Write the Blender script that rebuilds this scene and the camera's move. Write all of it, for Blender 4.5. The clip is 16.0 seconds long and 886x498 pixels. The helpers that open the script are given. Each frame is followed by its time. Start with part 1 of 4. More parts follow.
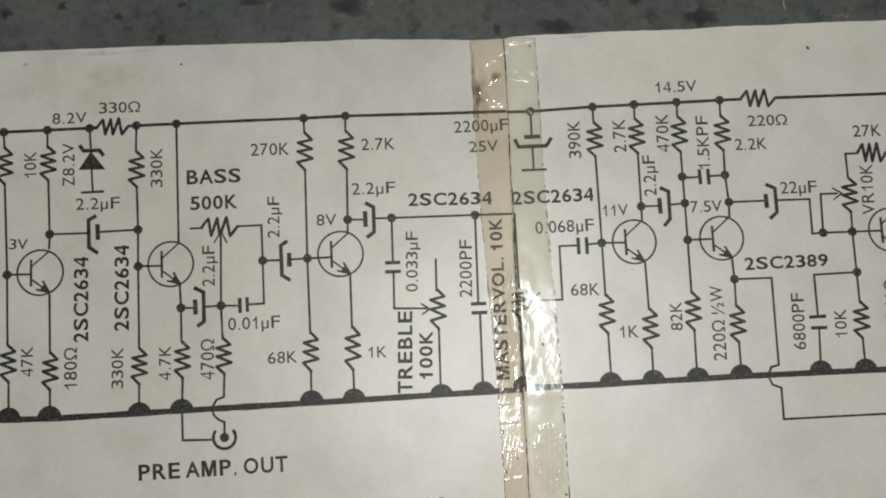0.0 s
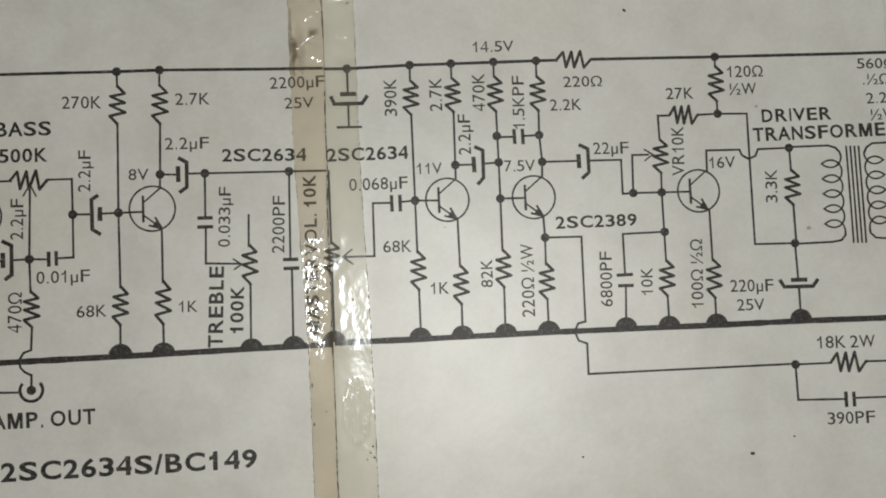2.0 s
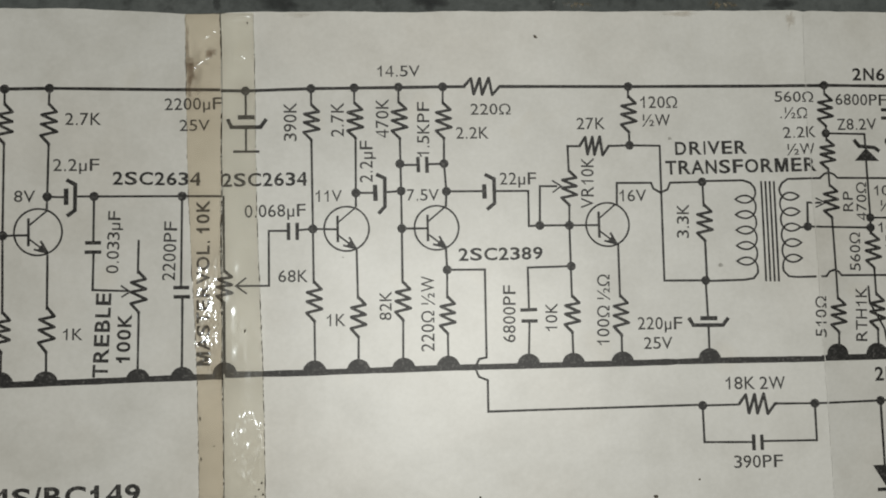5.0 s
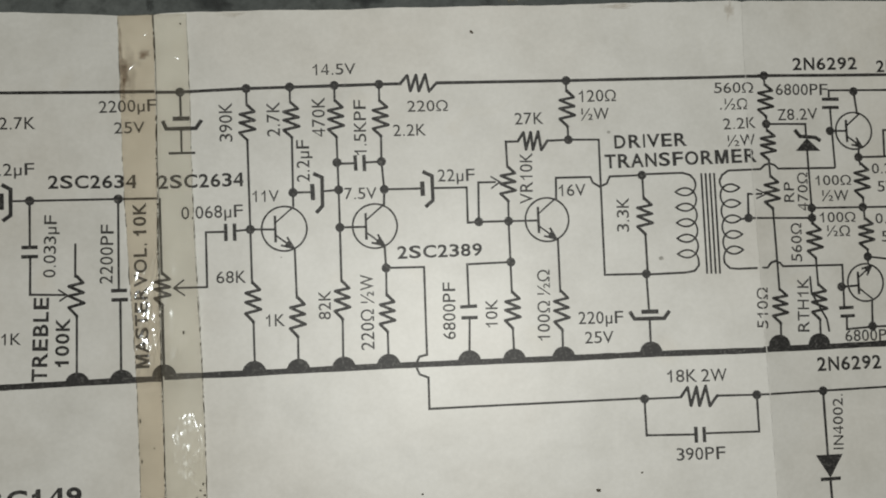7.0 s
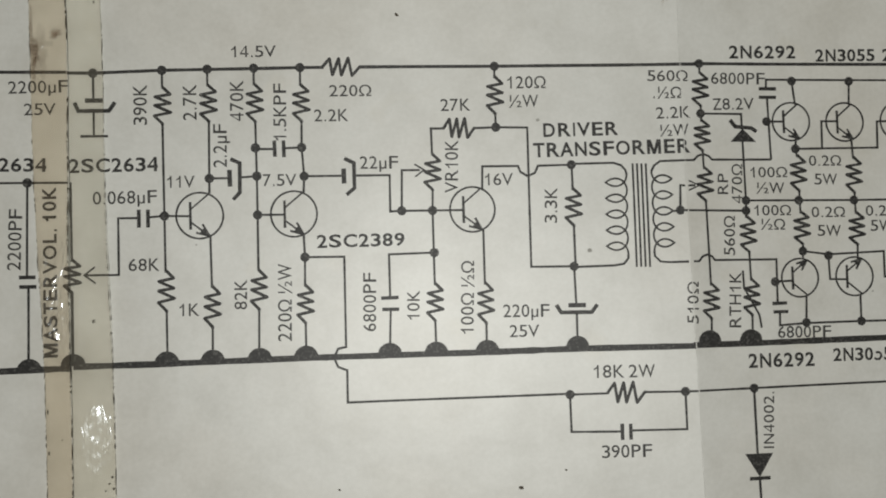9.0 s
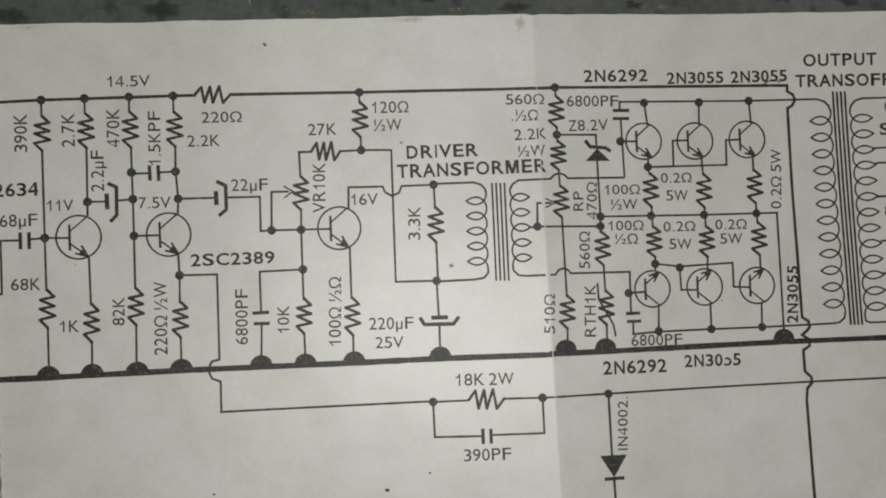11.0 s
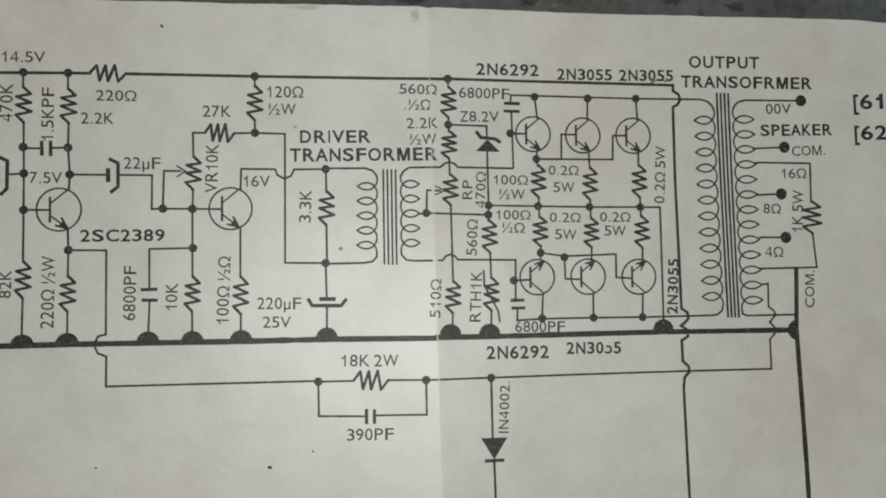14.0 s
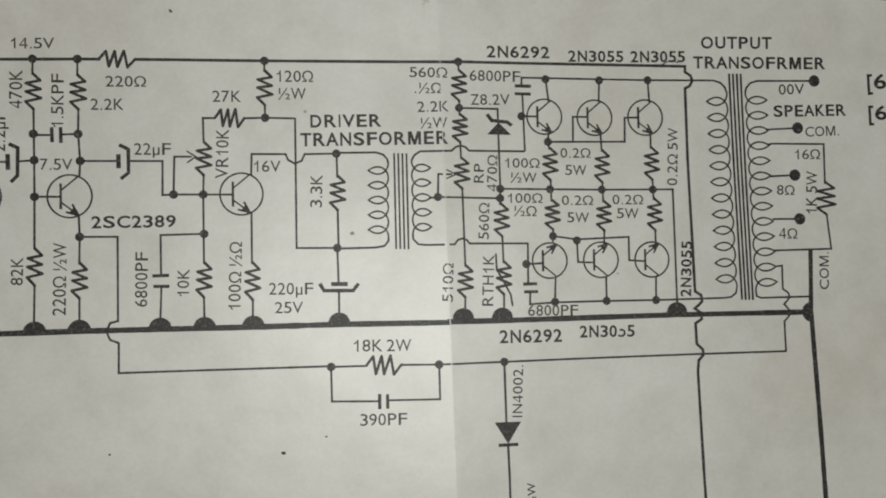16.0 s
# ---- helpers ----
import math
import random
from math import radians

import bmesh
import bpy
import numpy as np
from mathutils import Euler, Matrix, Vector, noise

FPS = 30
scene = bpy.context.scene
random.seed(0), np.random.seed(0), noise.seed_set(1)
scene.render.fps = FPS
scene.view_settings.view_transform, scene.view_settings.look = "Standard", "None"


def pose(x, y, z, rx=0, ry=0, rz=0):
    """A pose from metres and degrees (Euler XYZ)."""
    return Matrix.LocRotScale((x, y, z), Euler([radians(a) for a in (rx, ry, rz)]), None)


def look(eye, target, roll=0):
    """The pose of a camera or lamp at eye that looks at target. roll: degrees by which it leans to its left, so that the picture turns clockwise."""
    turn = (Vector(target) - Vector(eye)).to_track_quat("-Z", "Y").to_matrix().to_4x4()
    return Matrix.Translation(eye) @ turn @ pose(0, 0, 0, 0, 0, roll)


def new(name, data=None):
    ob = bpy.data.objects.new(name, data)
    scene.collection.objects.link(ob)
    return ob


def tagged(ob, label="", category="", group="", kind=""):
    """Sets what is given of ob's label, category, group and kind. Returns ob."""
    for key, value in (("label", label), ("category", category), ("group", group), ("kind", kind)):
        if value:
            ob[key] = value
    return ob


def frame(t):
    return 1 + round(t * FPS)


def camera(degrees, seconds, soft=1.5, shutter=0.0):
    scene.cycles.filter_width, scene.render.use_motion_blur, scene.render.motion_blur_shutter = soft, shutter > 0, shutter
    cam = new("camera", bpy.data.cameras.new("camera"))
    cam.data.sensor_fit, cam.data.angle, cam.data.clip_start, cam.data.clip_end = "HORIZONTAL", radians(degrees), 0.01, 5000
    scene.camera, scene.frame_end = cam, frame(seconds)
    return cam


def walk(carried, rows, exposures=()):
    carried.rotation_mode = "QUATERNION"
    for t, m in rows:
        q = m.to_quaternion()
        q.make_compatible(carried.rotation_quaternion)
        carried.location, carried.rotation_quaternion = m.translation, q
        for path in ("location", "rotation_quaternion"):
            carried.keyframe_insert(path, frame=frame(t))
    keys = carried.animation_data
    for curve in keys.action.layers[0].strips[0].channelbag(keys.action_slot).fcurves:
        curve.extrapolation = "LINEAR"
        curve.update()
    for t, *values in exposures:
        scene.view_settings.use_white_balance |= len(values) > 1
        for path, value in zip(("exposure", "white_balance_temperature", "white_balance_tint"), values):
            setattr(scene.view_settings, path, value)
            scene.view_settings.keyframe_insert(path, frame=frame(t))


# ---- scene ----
# ---- camera ----
cam = camera(62.00, 16.0, soft=1.9)
# seconds, place in metres over the sheet, turn in degrees
ROWS = [
    (0, -0.04393, -0.04969, 0.18078, 5.024, -1.157, -2.879),
    (0.2, -0.03756, -0.05056, 0.18059, 4.224, -1.252, -3.033),
    (0.5, -0.03911, -0.05146, 0.18207, 3.773, -1.871, -3.039),
    (0.7, -0.03862, -0.05350, 0.18610, 3.742, -2.147, -2.952),
    (1, -0.03230, -0.05523, 0.18665, 3.269, -2.329, -2.762),
    (1.2, -0.02489, -0.05653, 0.18944, 3.501, -2.362, -2.673),
    (1.5, -0.01504, -0.05741, 0.18525, 3.619, -2.720, -2.657),
    (1.7, -0.01189, -0.05646, 0.18494, 3.278, -3.170, -2.630),
    (2, -0.00422, -0.05657, 0.18366, 3.179, -3.156, -2.513),
    (2.2, -0.00272, -0.05636, 0.18400, 3.252, -3.342, -2.313),
    (2.5, -0.00116, -0.05770, 0.18072, 3.231, -3.433, -1.761),
    (2.7, 0.00013, -0.05560, 0.17749, 3.260, -3.422, -1.405),
    (3, 0.00053, -0.05305, 0.18272, 3.282, -3.526, -1.127),
    (3.2, 0.00154, -0.05185, 0.18238, 3.355, -3.605, -1.009),
    (3.5, 0.00427, -0.04985, 0.18278, 3.279, -3.510, -0.985),
    (3.7, 0.00519, -0.04879, 0.18239, 3.209, -3.557, -0.922),
    (4, 0.00848, -0.04903, 0.18111, 3.280, -3.453, -0.963),
    (4.2, 0.01127, -0.04884, 0.18056, 3.278, -3.620, -0.996),
    (6.3, 0.02959, -0.05001, 0.17933, 2.675, -3.620, -2.086),
    (6.5, 0.03102, -0.04969, 0.18009, 2.694, -3.586, -2.153),
    (6.7, 0.03157, -0.04833, 0.18094, 2.610, -3.586, -2.204),
    (7, 0.03501, -0.04791, 0.18037, 2.375, -3.506, -2.331),
    (7.2, 0.03669, -0.04726, 0.18183, 2.419, -3.524, -2.420),
    (7.5, 0.03832, -0.04778, 0.18257, 2.646, -3.467, -2.453),
    (7.7, 0.03775, -0.04716, 0.18319, 2.442, -3.622, -2.396),
    (8, 0.03905, -0.04886, 0.18279, 2.488, -3.510, -2.144),
    (8.2, 0.04207, -0.05071, 0.18081, 2.690, -3.449, -1.994),
    (8.5, 0.04465, -0.05069, 0.17865, 2.321, -3.642, -1.739),
    (8.7, 0.04809, -0.05048, 0.17810, 2.208, -3.708, -1.722),
    (9, 0.05353, -0.04909, 0.17632, 1.784, -3.706, -1.701),
    (9.2, 0.05952, -0.04838, 0.17805, 1.774, -3.671, -1.786),
    (9.5, 0.06651, -0.04804, 0.17931, 1.901, -3.712, -1.943),
    (9.7, 0.07163, -0.04785, 0.18136, 1.894, -3.727, -2.000),
    (10, 0.07722, -0.04731, 0.18450, 2.013, -3.935, -2.226),
    (10.2, 0.08011, -0.04501, 0.18588, 1.411, -3.795, -2.260),
    (12.3, 0.09595, -0.04901, 0.19125, 1.814, -4.534, -2.343),
    (12.5, 0.09887, -0.04986, 0.19172, 1.879, -4.678, -2.167),
    (12.7, 0.09918, -0.04859, 0.19260, 1.887, -4.760, -1.956),
    (13, 0.09805, -0.04580, 0.19642, 1.784, -4.951, -1.473),
    (13.2, 0.10021, -0.04552, 0.19770, 1.867, -5.039, -1.220),
    (13.5, 0.10411, -0.04739, 0.19700, 1.993, -5.277, -0.943),
    (13.7, 0.10560, -0.04719, 0.19718, 1.728, -5.523, -0.859),
    (14, 0.10762, -0.05193, 0.19537, 1.921, -5.865, -0.768),
    (14.2, 0.10869, -0.05156, 0.19334, 1.600, -6.006, -0.655),
    (14.5, 0.11276, -0.05361, 0.19241, 1.571, -5.985, -0.716),
    (14.7, 0.11386, -0.05459, 0.19172, 1.371, -6.198, -0.779),
    (15, 0.11132, -0.05420, 0.19162, 1.336, -6.269, -0.905),
    (15.2, 0.11038, -0.05369, 0.19373, 1.137, -6.036, -1.021),
    (15.5, 0.10881, -0.05561, 0.19344, 1.373, -5.841, -1.192),
    (15.7, 0.10728, -0.05422, 0.19545, 1.373, -5.761, -1.202),
    (16, 0.10558, -0.05491, 0.19410, 1.623, -5.541, -1.255),
]
walk(cam, [(t, pose(x, y, z, rx, ry, rz)) for t, x, y, z, rx, ry, rz in ROWS],
     exposures=((0.0, 0.03, 6580, 11), (0.5, -0.03, 6580, 11), (1.0, -0.09, 6580, 11), (1.5, -0.08, 6570, 11), (2.0, -0.03, 6560, 10), (2.5, 0.02, 6560, 10), (4.0, -0.02, 6550, 10),
                (8.0, 0.0, 6530, 10), (9.0, 0.01, 6510, 10), (10.0, -0.13, 6490, 10), (13.3, -0.14, 6490, 10), (14.4, -0.03, 6490, 10), (16.0, -0.04, 6490, 10)))

# ---- light: one lamp over the table, in a closed room ----
world = bpy.data.worlds.new("room_air")
world.use_nodes = True
world.node_tree.nodes["Background"].inputs["Color"].default_value = (0.9, 0.95, 1.0, 1)
world.node_tree.nodes["Background"].inputs["Strength"].default_value = 0.05
scene.world = world
lamp = bpy.data.lights.new("ceiling_lamp", "AREA")
lamp.shape, lamp.size = "DISK", 0.12
lamp.energy, lamp.color = 14.3, (0.978, 0.98, 0.92)
new("ceiling_lamp", lamp).matrix_world = look((0.125, -0.18, 1.6), (0.05, -0.06, 0))

MM = 0.001


def mat(name, rough=0.6, spec=0.3):
    m = bpy.data.materials.new(name)
    m.use_nodes = True
    nt = m.node_tree
    b = nt.nodes["Principled BSDF"]
    b.inputs["Roughness"].default_value = rough
    b.inputs["Specular IOR Level"].default_value = spec
    return m, nt, b


def node(nt, kind, **props):
    n = nt.nodes.new(kind)
    for key, value in props.items():
        n.inputs[key.replace("_", " ")].default_value = value
    return n


def coords(nt):
    return nt.nodes.new("ShaderNodeTexCoord").outputs["Object"]


def noise_tex(nt, co, scale, detail=4.0, rough=0.55):
    n = node(nt, "ShaderNodeTexNoise", Scale=scale, Detail=detail, Roughness=rough)
    nt.links.new(co, n.inputs["Vector"])
    return n.outputs["Fac"]


def ramp(nt, fac, *stops):
    r = nt.nodes.new("ShaderNodeValToRGB")
    els = r.color_ramp.elements
    while len(els) < len(stops):
        els.new(0.5)
    for e, (p, c) in zip(els, stops):
        e.position, e.color = p, (*c, 1)
    nt.links.new(fac, r.inputs["Fac"])
    return r.outputs["Color"]


def mixed(nt, fac, a, b, how="MIX"):
    m = nt.nodes.new("ShaderNodeMix")
    m.data_type, m.blend_type = "RGBA", how
    for socket, v in ((m.inputs["Factor"], fac), (m.inputs["A"], a), (m.inputs["B"], b)):
        if isinstance(v, (int, float)):
            socket.default_value = v
        elif isinstance(v, tuple):
            socket.default_value = (*v, 1)
        else:
            nt.links.new(v, socket)
    return m.outputs["Result"]


def bump(nt, height, strength, distance):
    b = node(nt, "ShaderNodeBump", Strength=strength, Distance=distance)
    nt.links.new(height, b.inputs["Height"])
    return b.outputs["Normal"]


# ---- materials ----
paper_mat, nt, b = mat("old_paper", 0.445, 1.0)
b.inputs["Coat Weight"].default_value, b.inputs["Coat Roughness"].default_value = 0.6, 0.43
co = coords(nt)
blotch = ramp(nt, noise_tex(nt, co, 14, 5), (0.3, (0.69, 0.66, 0.60)), (0.52, (0.735, 0.725, 0.685)), (0.75, (0.75, 0.745, 0.71)))
fibre = ramp(nt, noise_tex(nt, co, 900, 3), (0.3, (0.93, 0.93, 0.92)), (0.7, (1, 1, 1)))
base = mixed(nt, 1.0, blotch, fibre, "MULTIPLY")
smudge = ramp(nt, noise_tex(nt, co, 75, 4, 0.6), (0.42, (1, 1, 1)), (0.72, (0.88, 0.875, 0.86)))
base = mixed(nt, 1.0, base, smudge, "MULTIPLY")
foxing = ramp(nt, noise_tex(nt, co, 55, 2, 0.4), (0.66, (0, 0, 0)), (0.82, (0.4, 0.4, 0.4)))
base = mixed(nt, foxing, base, (0.62, 0.55, 0.42))
nt.links.new(base, b.inputs["Base Color"])
grain = node(nt, "ShaderNodeBump", Strength=0.035, Distance=0.0002)
nt.links.new(noise_tex(nt, co, 420, 5, 0.6), grain.inputs["Height"])
nt.links.new(bump(nt, noise_tex(nt, co, 60, 3, 0.5), 0.12, 0.0016), grain.inputs["Normal"])
nt.links.new(grain.outputs["Normal"], b.inputs["Normal"])

ink_mat, nt, b = mat("printing_ink", 0.46, 0.33)
co = coords(nt)
nt.links.new(ramp(nt, noise_tex(nt, co, 1500, 3), (0.42, (0.018, 0.017, 0.016)), (0.58, (0.04, 0.038, 0.036)), (0.68, (0.12, 0.117, 0.108))), b.inputs["Base Color"])

thin_ink_mat, nt, b = mat("fine_printing_ink", 0.46, 0.33)
co = coords(nt)
nt.links.new(ramp(nt, noise_tex(nt, co, 1300, 3), (0.35, (0.02, 0.019, 0.018)), (0.6, (0.045, 0.043, 0.04)), (0.75, (0.17, 0.165, 0.15))), b.inputs["Base Color"])

text_ink_mat, nt, b = mat("grey_lettering_ink", 0.46, 0.33)
nt.links.new(ramp(nt, noise_tex(nt, coords(nt), 1300, 3), (0.35, (0.032, 0.031, 0.029)), (0.6, (0.055, 0.053, 0.05)), (0.72, (0.18, 0.175, 0.16))), b.inputs["Base Color"])

speck_mat, nt, b = mat("dirt_speck", 0.8, 0.1)
nt.links.new(ramp(nt, noise_tex(nt, coords(nt), 700, 2), (0.3, (0.05, 0.042, 0.032)), (0.7, (0.13, 0.11, 0.085))), b.inputs["Base Color"])

faint_mat, nt, b = mat("grey_smudge", 0.6, 0.3)
nt.links.new(ramp(nt, noise_tex(nt, coords(nt), 900, 2), (0.3, (0.36, 0.35, 0.32)), (0.7, (0.52, 0.51, 0.47))), b.inputs["Base Color"])

table_mat, nt, b = mat("stained_slate_top", 0.55, 0.35)
co = coords(nt)
grime = ramp(nt, noise_tex(nt, co, 26, 5, 0.55), (0.32, (0.074, 0.084, 0.081)), (0.5, (0.096, 0.107, 0.103)), (0.68, (0.122, 0.133, 0.128)))
grit = ramp(nt, noise_tex(nt, co, 420, 5, 0.7), (0.3, (0.7, 0.7, 0.7)), (0.6, (1.04, 1.04, 1.04)))
spots = ramp(nt, noise_tex(nt, co, 190, 3, 0.55), (0.56, (1, 1, 1)), (0.72, (0.5, 0.5, 0.5)))
pale = ramp(nt, noise_tex(nt, co, 150, 2, 0.5), (0.72, (0, 0, 0)), (0.80, (0.35, 0.35, 0.35)))
base = mixed(nt, 1.0, mixed(nt, 1.0, grime, grit, "MULTIPLY"), spots, "MULTIPLY")
nt.links.new(mixed(nt, pale, base, (0.26, 0.265, 0.26)), b.inputs["Base Color"])
nt.links.new(bump(nt, noise_tex(nt, co, 240, 6, 0.65), 0.4, 0.0006), b.inputs["Normal"])

plaster_mat, nt, b = mat("painted_plaster", 0.85, 0.2)
nt.links.new(ramp(nt, noise_tex(nt, coords(nt), 6, 6), (0.3, (0.12, 0.118, 0.11)), (0.7, (0.16, 0.157, 0.148))), b.inputs["Base Color"])


def soft_alpha(nt, b, pattern):
    """Opacity from a blotchy pattern that thins out towards the rim of the mark."""
    fade = nt.nodes.new("ShaderNodeAttribute")
    fade.attribute_name = "thickness"
    nt.links.new(mixed(nt, 1.0, pattern, fade.outputs["Color"], "MULTIPLY"), b.inputs["Alpha"])


def tape_material(name, tint, haze, haze_amount, sheen, polish):
    """Aged clear tape: tinted film, a little cloudy, with a wrinkled glossy face."""
    m = bpy.data.materials.new(name)
    m.use_nodes = True
    nt = m.node_tree
    nt.nodes.remove(nt.nodes["Principled BSDF"])
    co = coords(nt)
    wrinkle = bump(nt, noise_tex(nt, co, 700, 3, 0.5), 0.1, 0.0001)
    film = nt.nodes.new("ShaderNodeBsdfTransparent")
    nt.links.new(ramp(nt, noise_tex(nt, co, 60, 5), (0.3, tuple(c * 0.93 for c in tint)), (0.7, tint)), film.inputs["Color"])
    cloud = nt.nodes.new("ShaderNodeBsdfDiffuse")
    nt.links.new(ramp(nt, noise_tex(nt, co, 90, 4), (0.3, tuple(c * 0.85 for c in haze)), (0.7, haze)), cloud.inputs["Color"])
    sharp, hazy = node(nt, "ShaderNodeBsdfGlossy", Roughness=polish), node(nt, "ShaderNodeBsdfGlossy", Roughness=0.3)
    nt.links.new(wrinkle, sharp.inputs["Normal"])
    # blue put into the gloss colour in place of a cooler lamp; also dims the glare
    for lobe in (sharp, hazy):
        lobe.inputs["Color"].default_value = (0.86, 0.93, 1.0, 1)
    gloss = nt.nodes.new("ShaderNodeMixShader")
    gloss.inputs[0].default_value = sheen
    nt.links.new(sharp.outputs[0], gloss.inputs[1])
    nt.links.new(hazy.outputs[0], gloss.inputs[2])
    fresnel = node(nt, "ShaderNodeFresnel", IOR=1.5)
    nt.links.new(wrinkle, fresnel.inputs["Normal"])
    body = nt.nodes.new("ShaderNodeMixShader")
    body.inputs[0].default_value = haze_amount
    nt.links.new(film.outputs[0], body.inputs[1])
    nt.links.new(cloud.outputs[0], body.inputs[2])
    face = nt.nodes.new("ShaderNodeMixShader")
    nt.links.new(fresnel.outputs[0], face.inputs[0])
    nt.links.new(body.outputs[0], face.inputs[1])
    nt.links.new(gloss.outputs[0], face.inputs[2])
    nt.links.new(face.outputs[0], nt.nodes["Material Output"].inputs["Surface"])
    return m


tan_tape_mat = tape_material("tan_tape", (0.952, 0.904, 0.832), (0.72, 0.61, 0.44), 0.1, 0.15, 0.095)
pale_tape_mat = tape_material("pale_tape", (0.968, 0.951, 0.908), (0.72, 0.65, 0.5), 0.09, 0.25, 0.165)
stain_mat, nt, b = mat("brown_water_stain", 0.6, 0.3)
co = coords(nt)
nt.links.new(ramp(nt, noise_tex(nt, co, 300, 4), (0.3, (0.40, 0.30, 0.19)), (0.7, (0.55, 0.45, 0.32))), b.inputs["Base Color"])
soft_alpha(nt, b, ramp(nt, noise_tex(nt, co, 240, 5, 0.7), (0.35, (0.05, 0.05, 0.05)), (0.7, (0.4, 0.4, 0.4))))
soot_mat, nt, b = mat("black_spot", 0.6, 0.3)
co = coords(nt)
nt.links.new(ramp(nt, noise_tex(nt, co, 300, 3), (0.3, (0.025, 0.028, 0.028)), (0.7, (0.05, 0.054, 0.054))), b.inputs["Base Color"])
soft_alpha(nt, b, ramp(nt, noise_tex(nt, co, 260, 5, 0.6), (0.2, (0.35, 0.35, 0.35)), (0.6, (1.0, 1.0, 1.0))))
chalk_mat, nt, b = mat("pale_scuff", 0.7, 0.2)
co = coords(nt)
nt.links.new(ramp(nt, noise_tex(nt, co, 600, 3), (0.3, (0.3, 0.31, 0.3)), (0.7, (0.42, 0.43, 0.42))), b.inputs["Base Color"])
soft_alpha(nt, b, ramp(nt, noise_tex(nt, co, 700, 4, 0.6), (0.38, (0, 0, 0)), (0.6, (0.85, 0.85, 0.85))))
scrape_mat, nt, b = mat("old_paint_scrape", 0.6, 0.3)
nt.links.new(ramp(nt, noise_tex(nt, coords(nt), 800, 3), (0.3, (0.2, 0.21, 0.2)), (0.7, (0.36, 0.37, 0.35))), b.inputs["Base Color"])
crumb_mat, nt, b = mat("tan_crumbs", 0.85, 0.1)
co = coords(nt)
nt.links.new(ramp(nt, noise_tex(nt, co, 900, 3), (0.3, (0.15, 0.125, 0.085)), (0.7, (0.34, 0.31, 0.24))), b.inputs["Base Color"])
soft_alpha(nt, b, ramp(nt, noise_tex(nt, co, 950, 3, 0.6), (0.46, (0, 0, 0)), (0.56, (0.9, 0.9, 0.9))))
rust_mat, nt, b = mat("rust_stain", 0.8, 0.1)
co = coords(nt)
nt.links.new(ramp(nt, noise_tex(nt, co, 500, 4), (0.3, (0.12, 0.06, 0.03)), (0.7, (0.26, 0.16, 0.09))), b.inputs["Base Color"])
soft_alpha(nt, b, ramp(nt, noise_tex(nt, co, 420, 5, 0.7), (0.32, (0.1, 0.1, 0.1)), (0.66, (1.0, 1.0, 1.0))))


# ---- mesh helpers ----
def part(name, bm, material, parent=None, label=""):
    me = bpy.data.meshes.new(name)
    bm.to_mesh(me)
    bm.free()
    me.materials.append(material)
    ob = new(name, me)
    ob.parent = parent
    if label:
        tagged(ob, label)
    return ob


def box(bm, x0, x1, y0, y1, z0, z1):
    r = bmesh.ops.create_cube(bm, size=1)
    bmesh.ops.transform(bm, verts=r["verts"], matrix=Matrix.Translation(((x0 + x1) / 2, (y0 + y1) / 2, (z0 + z1) / 2)) @ Matrix.Diagonal((x1 - x0, y1 - y0, z1 - z0, 1)))


# ---- room and table ----
TOP = -0.0014
bm = bmesh.new()
box(bm, -0.5, 0.6, -0.45, 0.35, TOP - 0.03, TOP)
bmesh.ops.bevel(bm, geom=bm.edges[:], offset=0.003, segments=2, affect="EDGES")
table = tagged(new("work_table"), "slate-grey worktable with a stained and scuffed top", "table")
tabletop = part("tabletop", bm, table_mat, table)
for lx in (-0.46, 0.56):
    for ly in (-0.41, 0.31):
        bm = bmesh.new()
        box(bm, lx - 0.025, lx + 0.025, ly - 0.025, ly + 0.025, -0.75, TOP - 0.03)
        part("leg", bm, table_mat, table)
W = 1.2
for name, x0, x1, y0, y1, z0, z1 in (("floor", -W, W, -W, W, -0.85, -0.75), ("ceiling", -W, W, -W, W, 1.75, 1.85), ("wall_north", -W, W, W, W + 0.1, -0.85, 1.85), ("wall_south", -W, W, -W - 0.1, -W, -0.85, 1.85), ("wall_east", W, W + 0.1, -W - 0.1, W + 0.1, -0.85, 1.85), ("wall_west", -W - 0.1, -W, -W - 0.1, W + 0.1, -0.85, 1.85)):
    bm = bmesh.new()
    box(bm, x0, x1, y0, y1, z0, z1)
    tagged(part(name, bm, plaster_mat), "plain painted plaster", name.split("_")[0], kind="structure")


# ---- the two sheets, joined by tape ----
def seam_x(y):
    return -21.6 + 0.0015 * y + 0.28 * noise.noise((y / 16.0, 5.5, 0)) + 0.1 * noise.noise((y / 5.0, 8.5, 0))


def fold_x(y):
    return 124.7 - 0.017 * y


def lift(x, y):
    """Height of the paper in mm."""
    u = x - fold_x(y)
    z = (1.05 - 0.006 * min(y, 0.0)) * math.exp(-u / 25.0 if u > 0 else u / 27.0) + 0.08 * math.exp(-abs(x - seam_x(y)) / 10.0)
    z += 0.38 * noise.noise((x / 55.0, y / 50.0, 1.7)) + 0.12 * noise.noise((x / 21.0, y / 24.0, 5.1))
    droop = 1 / (1 + math.exp((x + 31.0) / 4.0))
    return z + (1 - droop) * 0.0012 * max(0.0, y + 12.0) ** 2 - droop * 0.003 * max(0.0, y - 9.0) ** 2 - 0.35


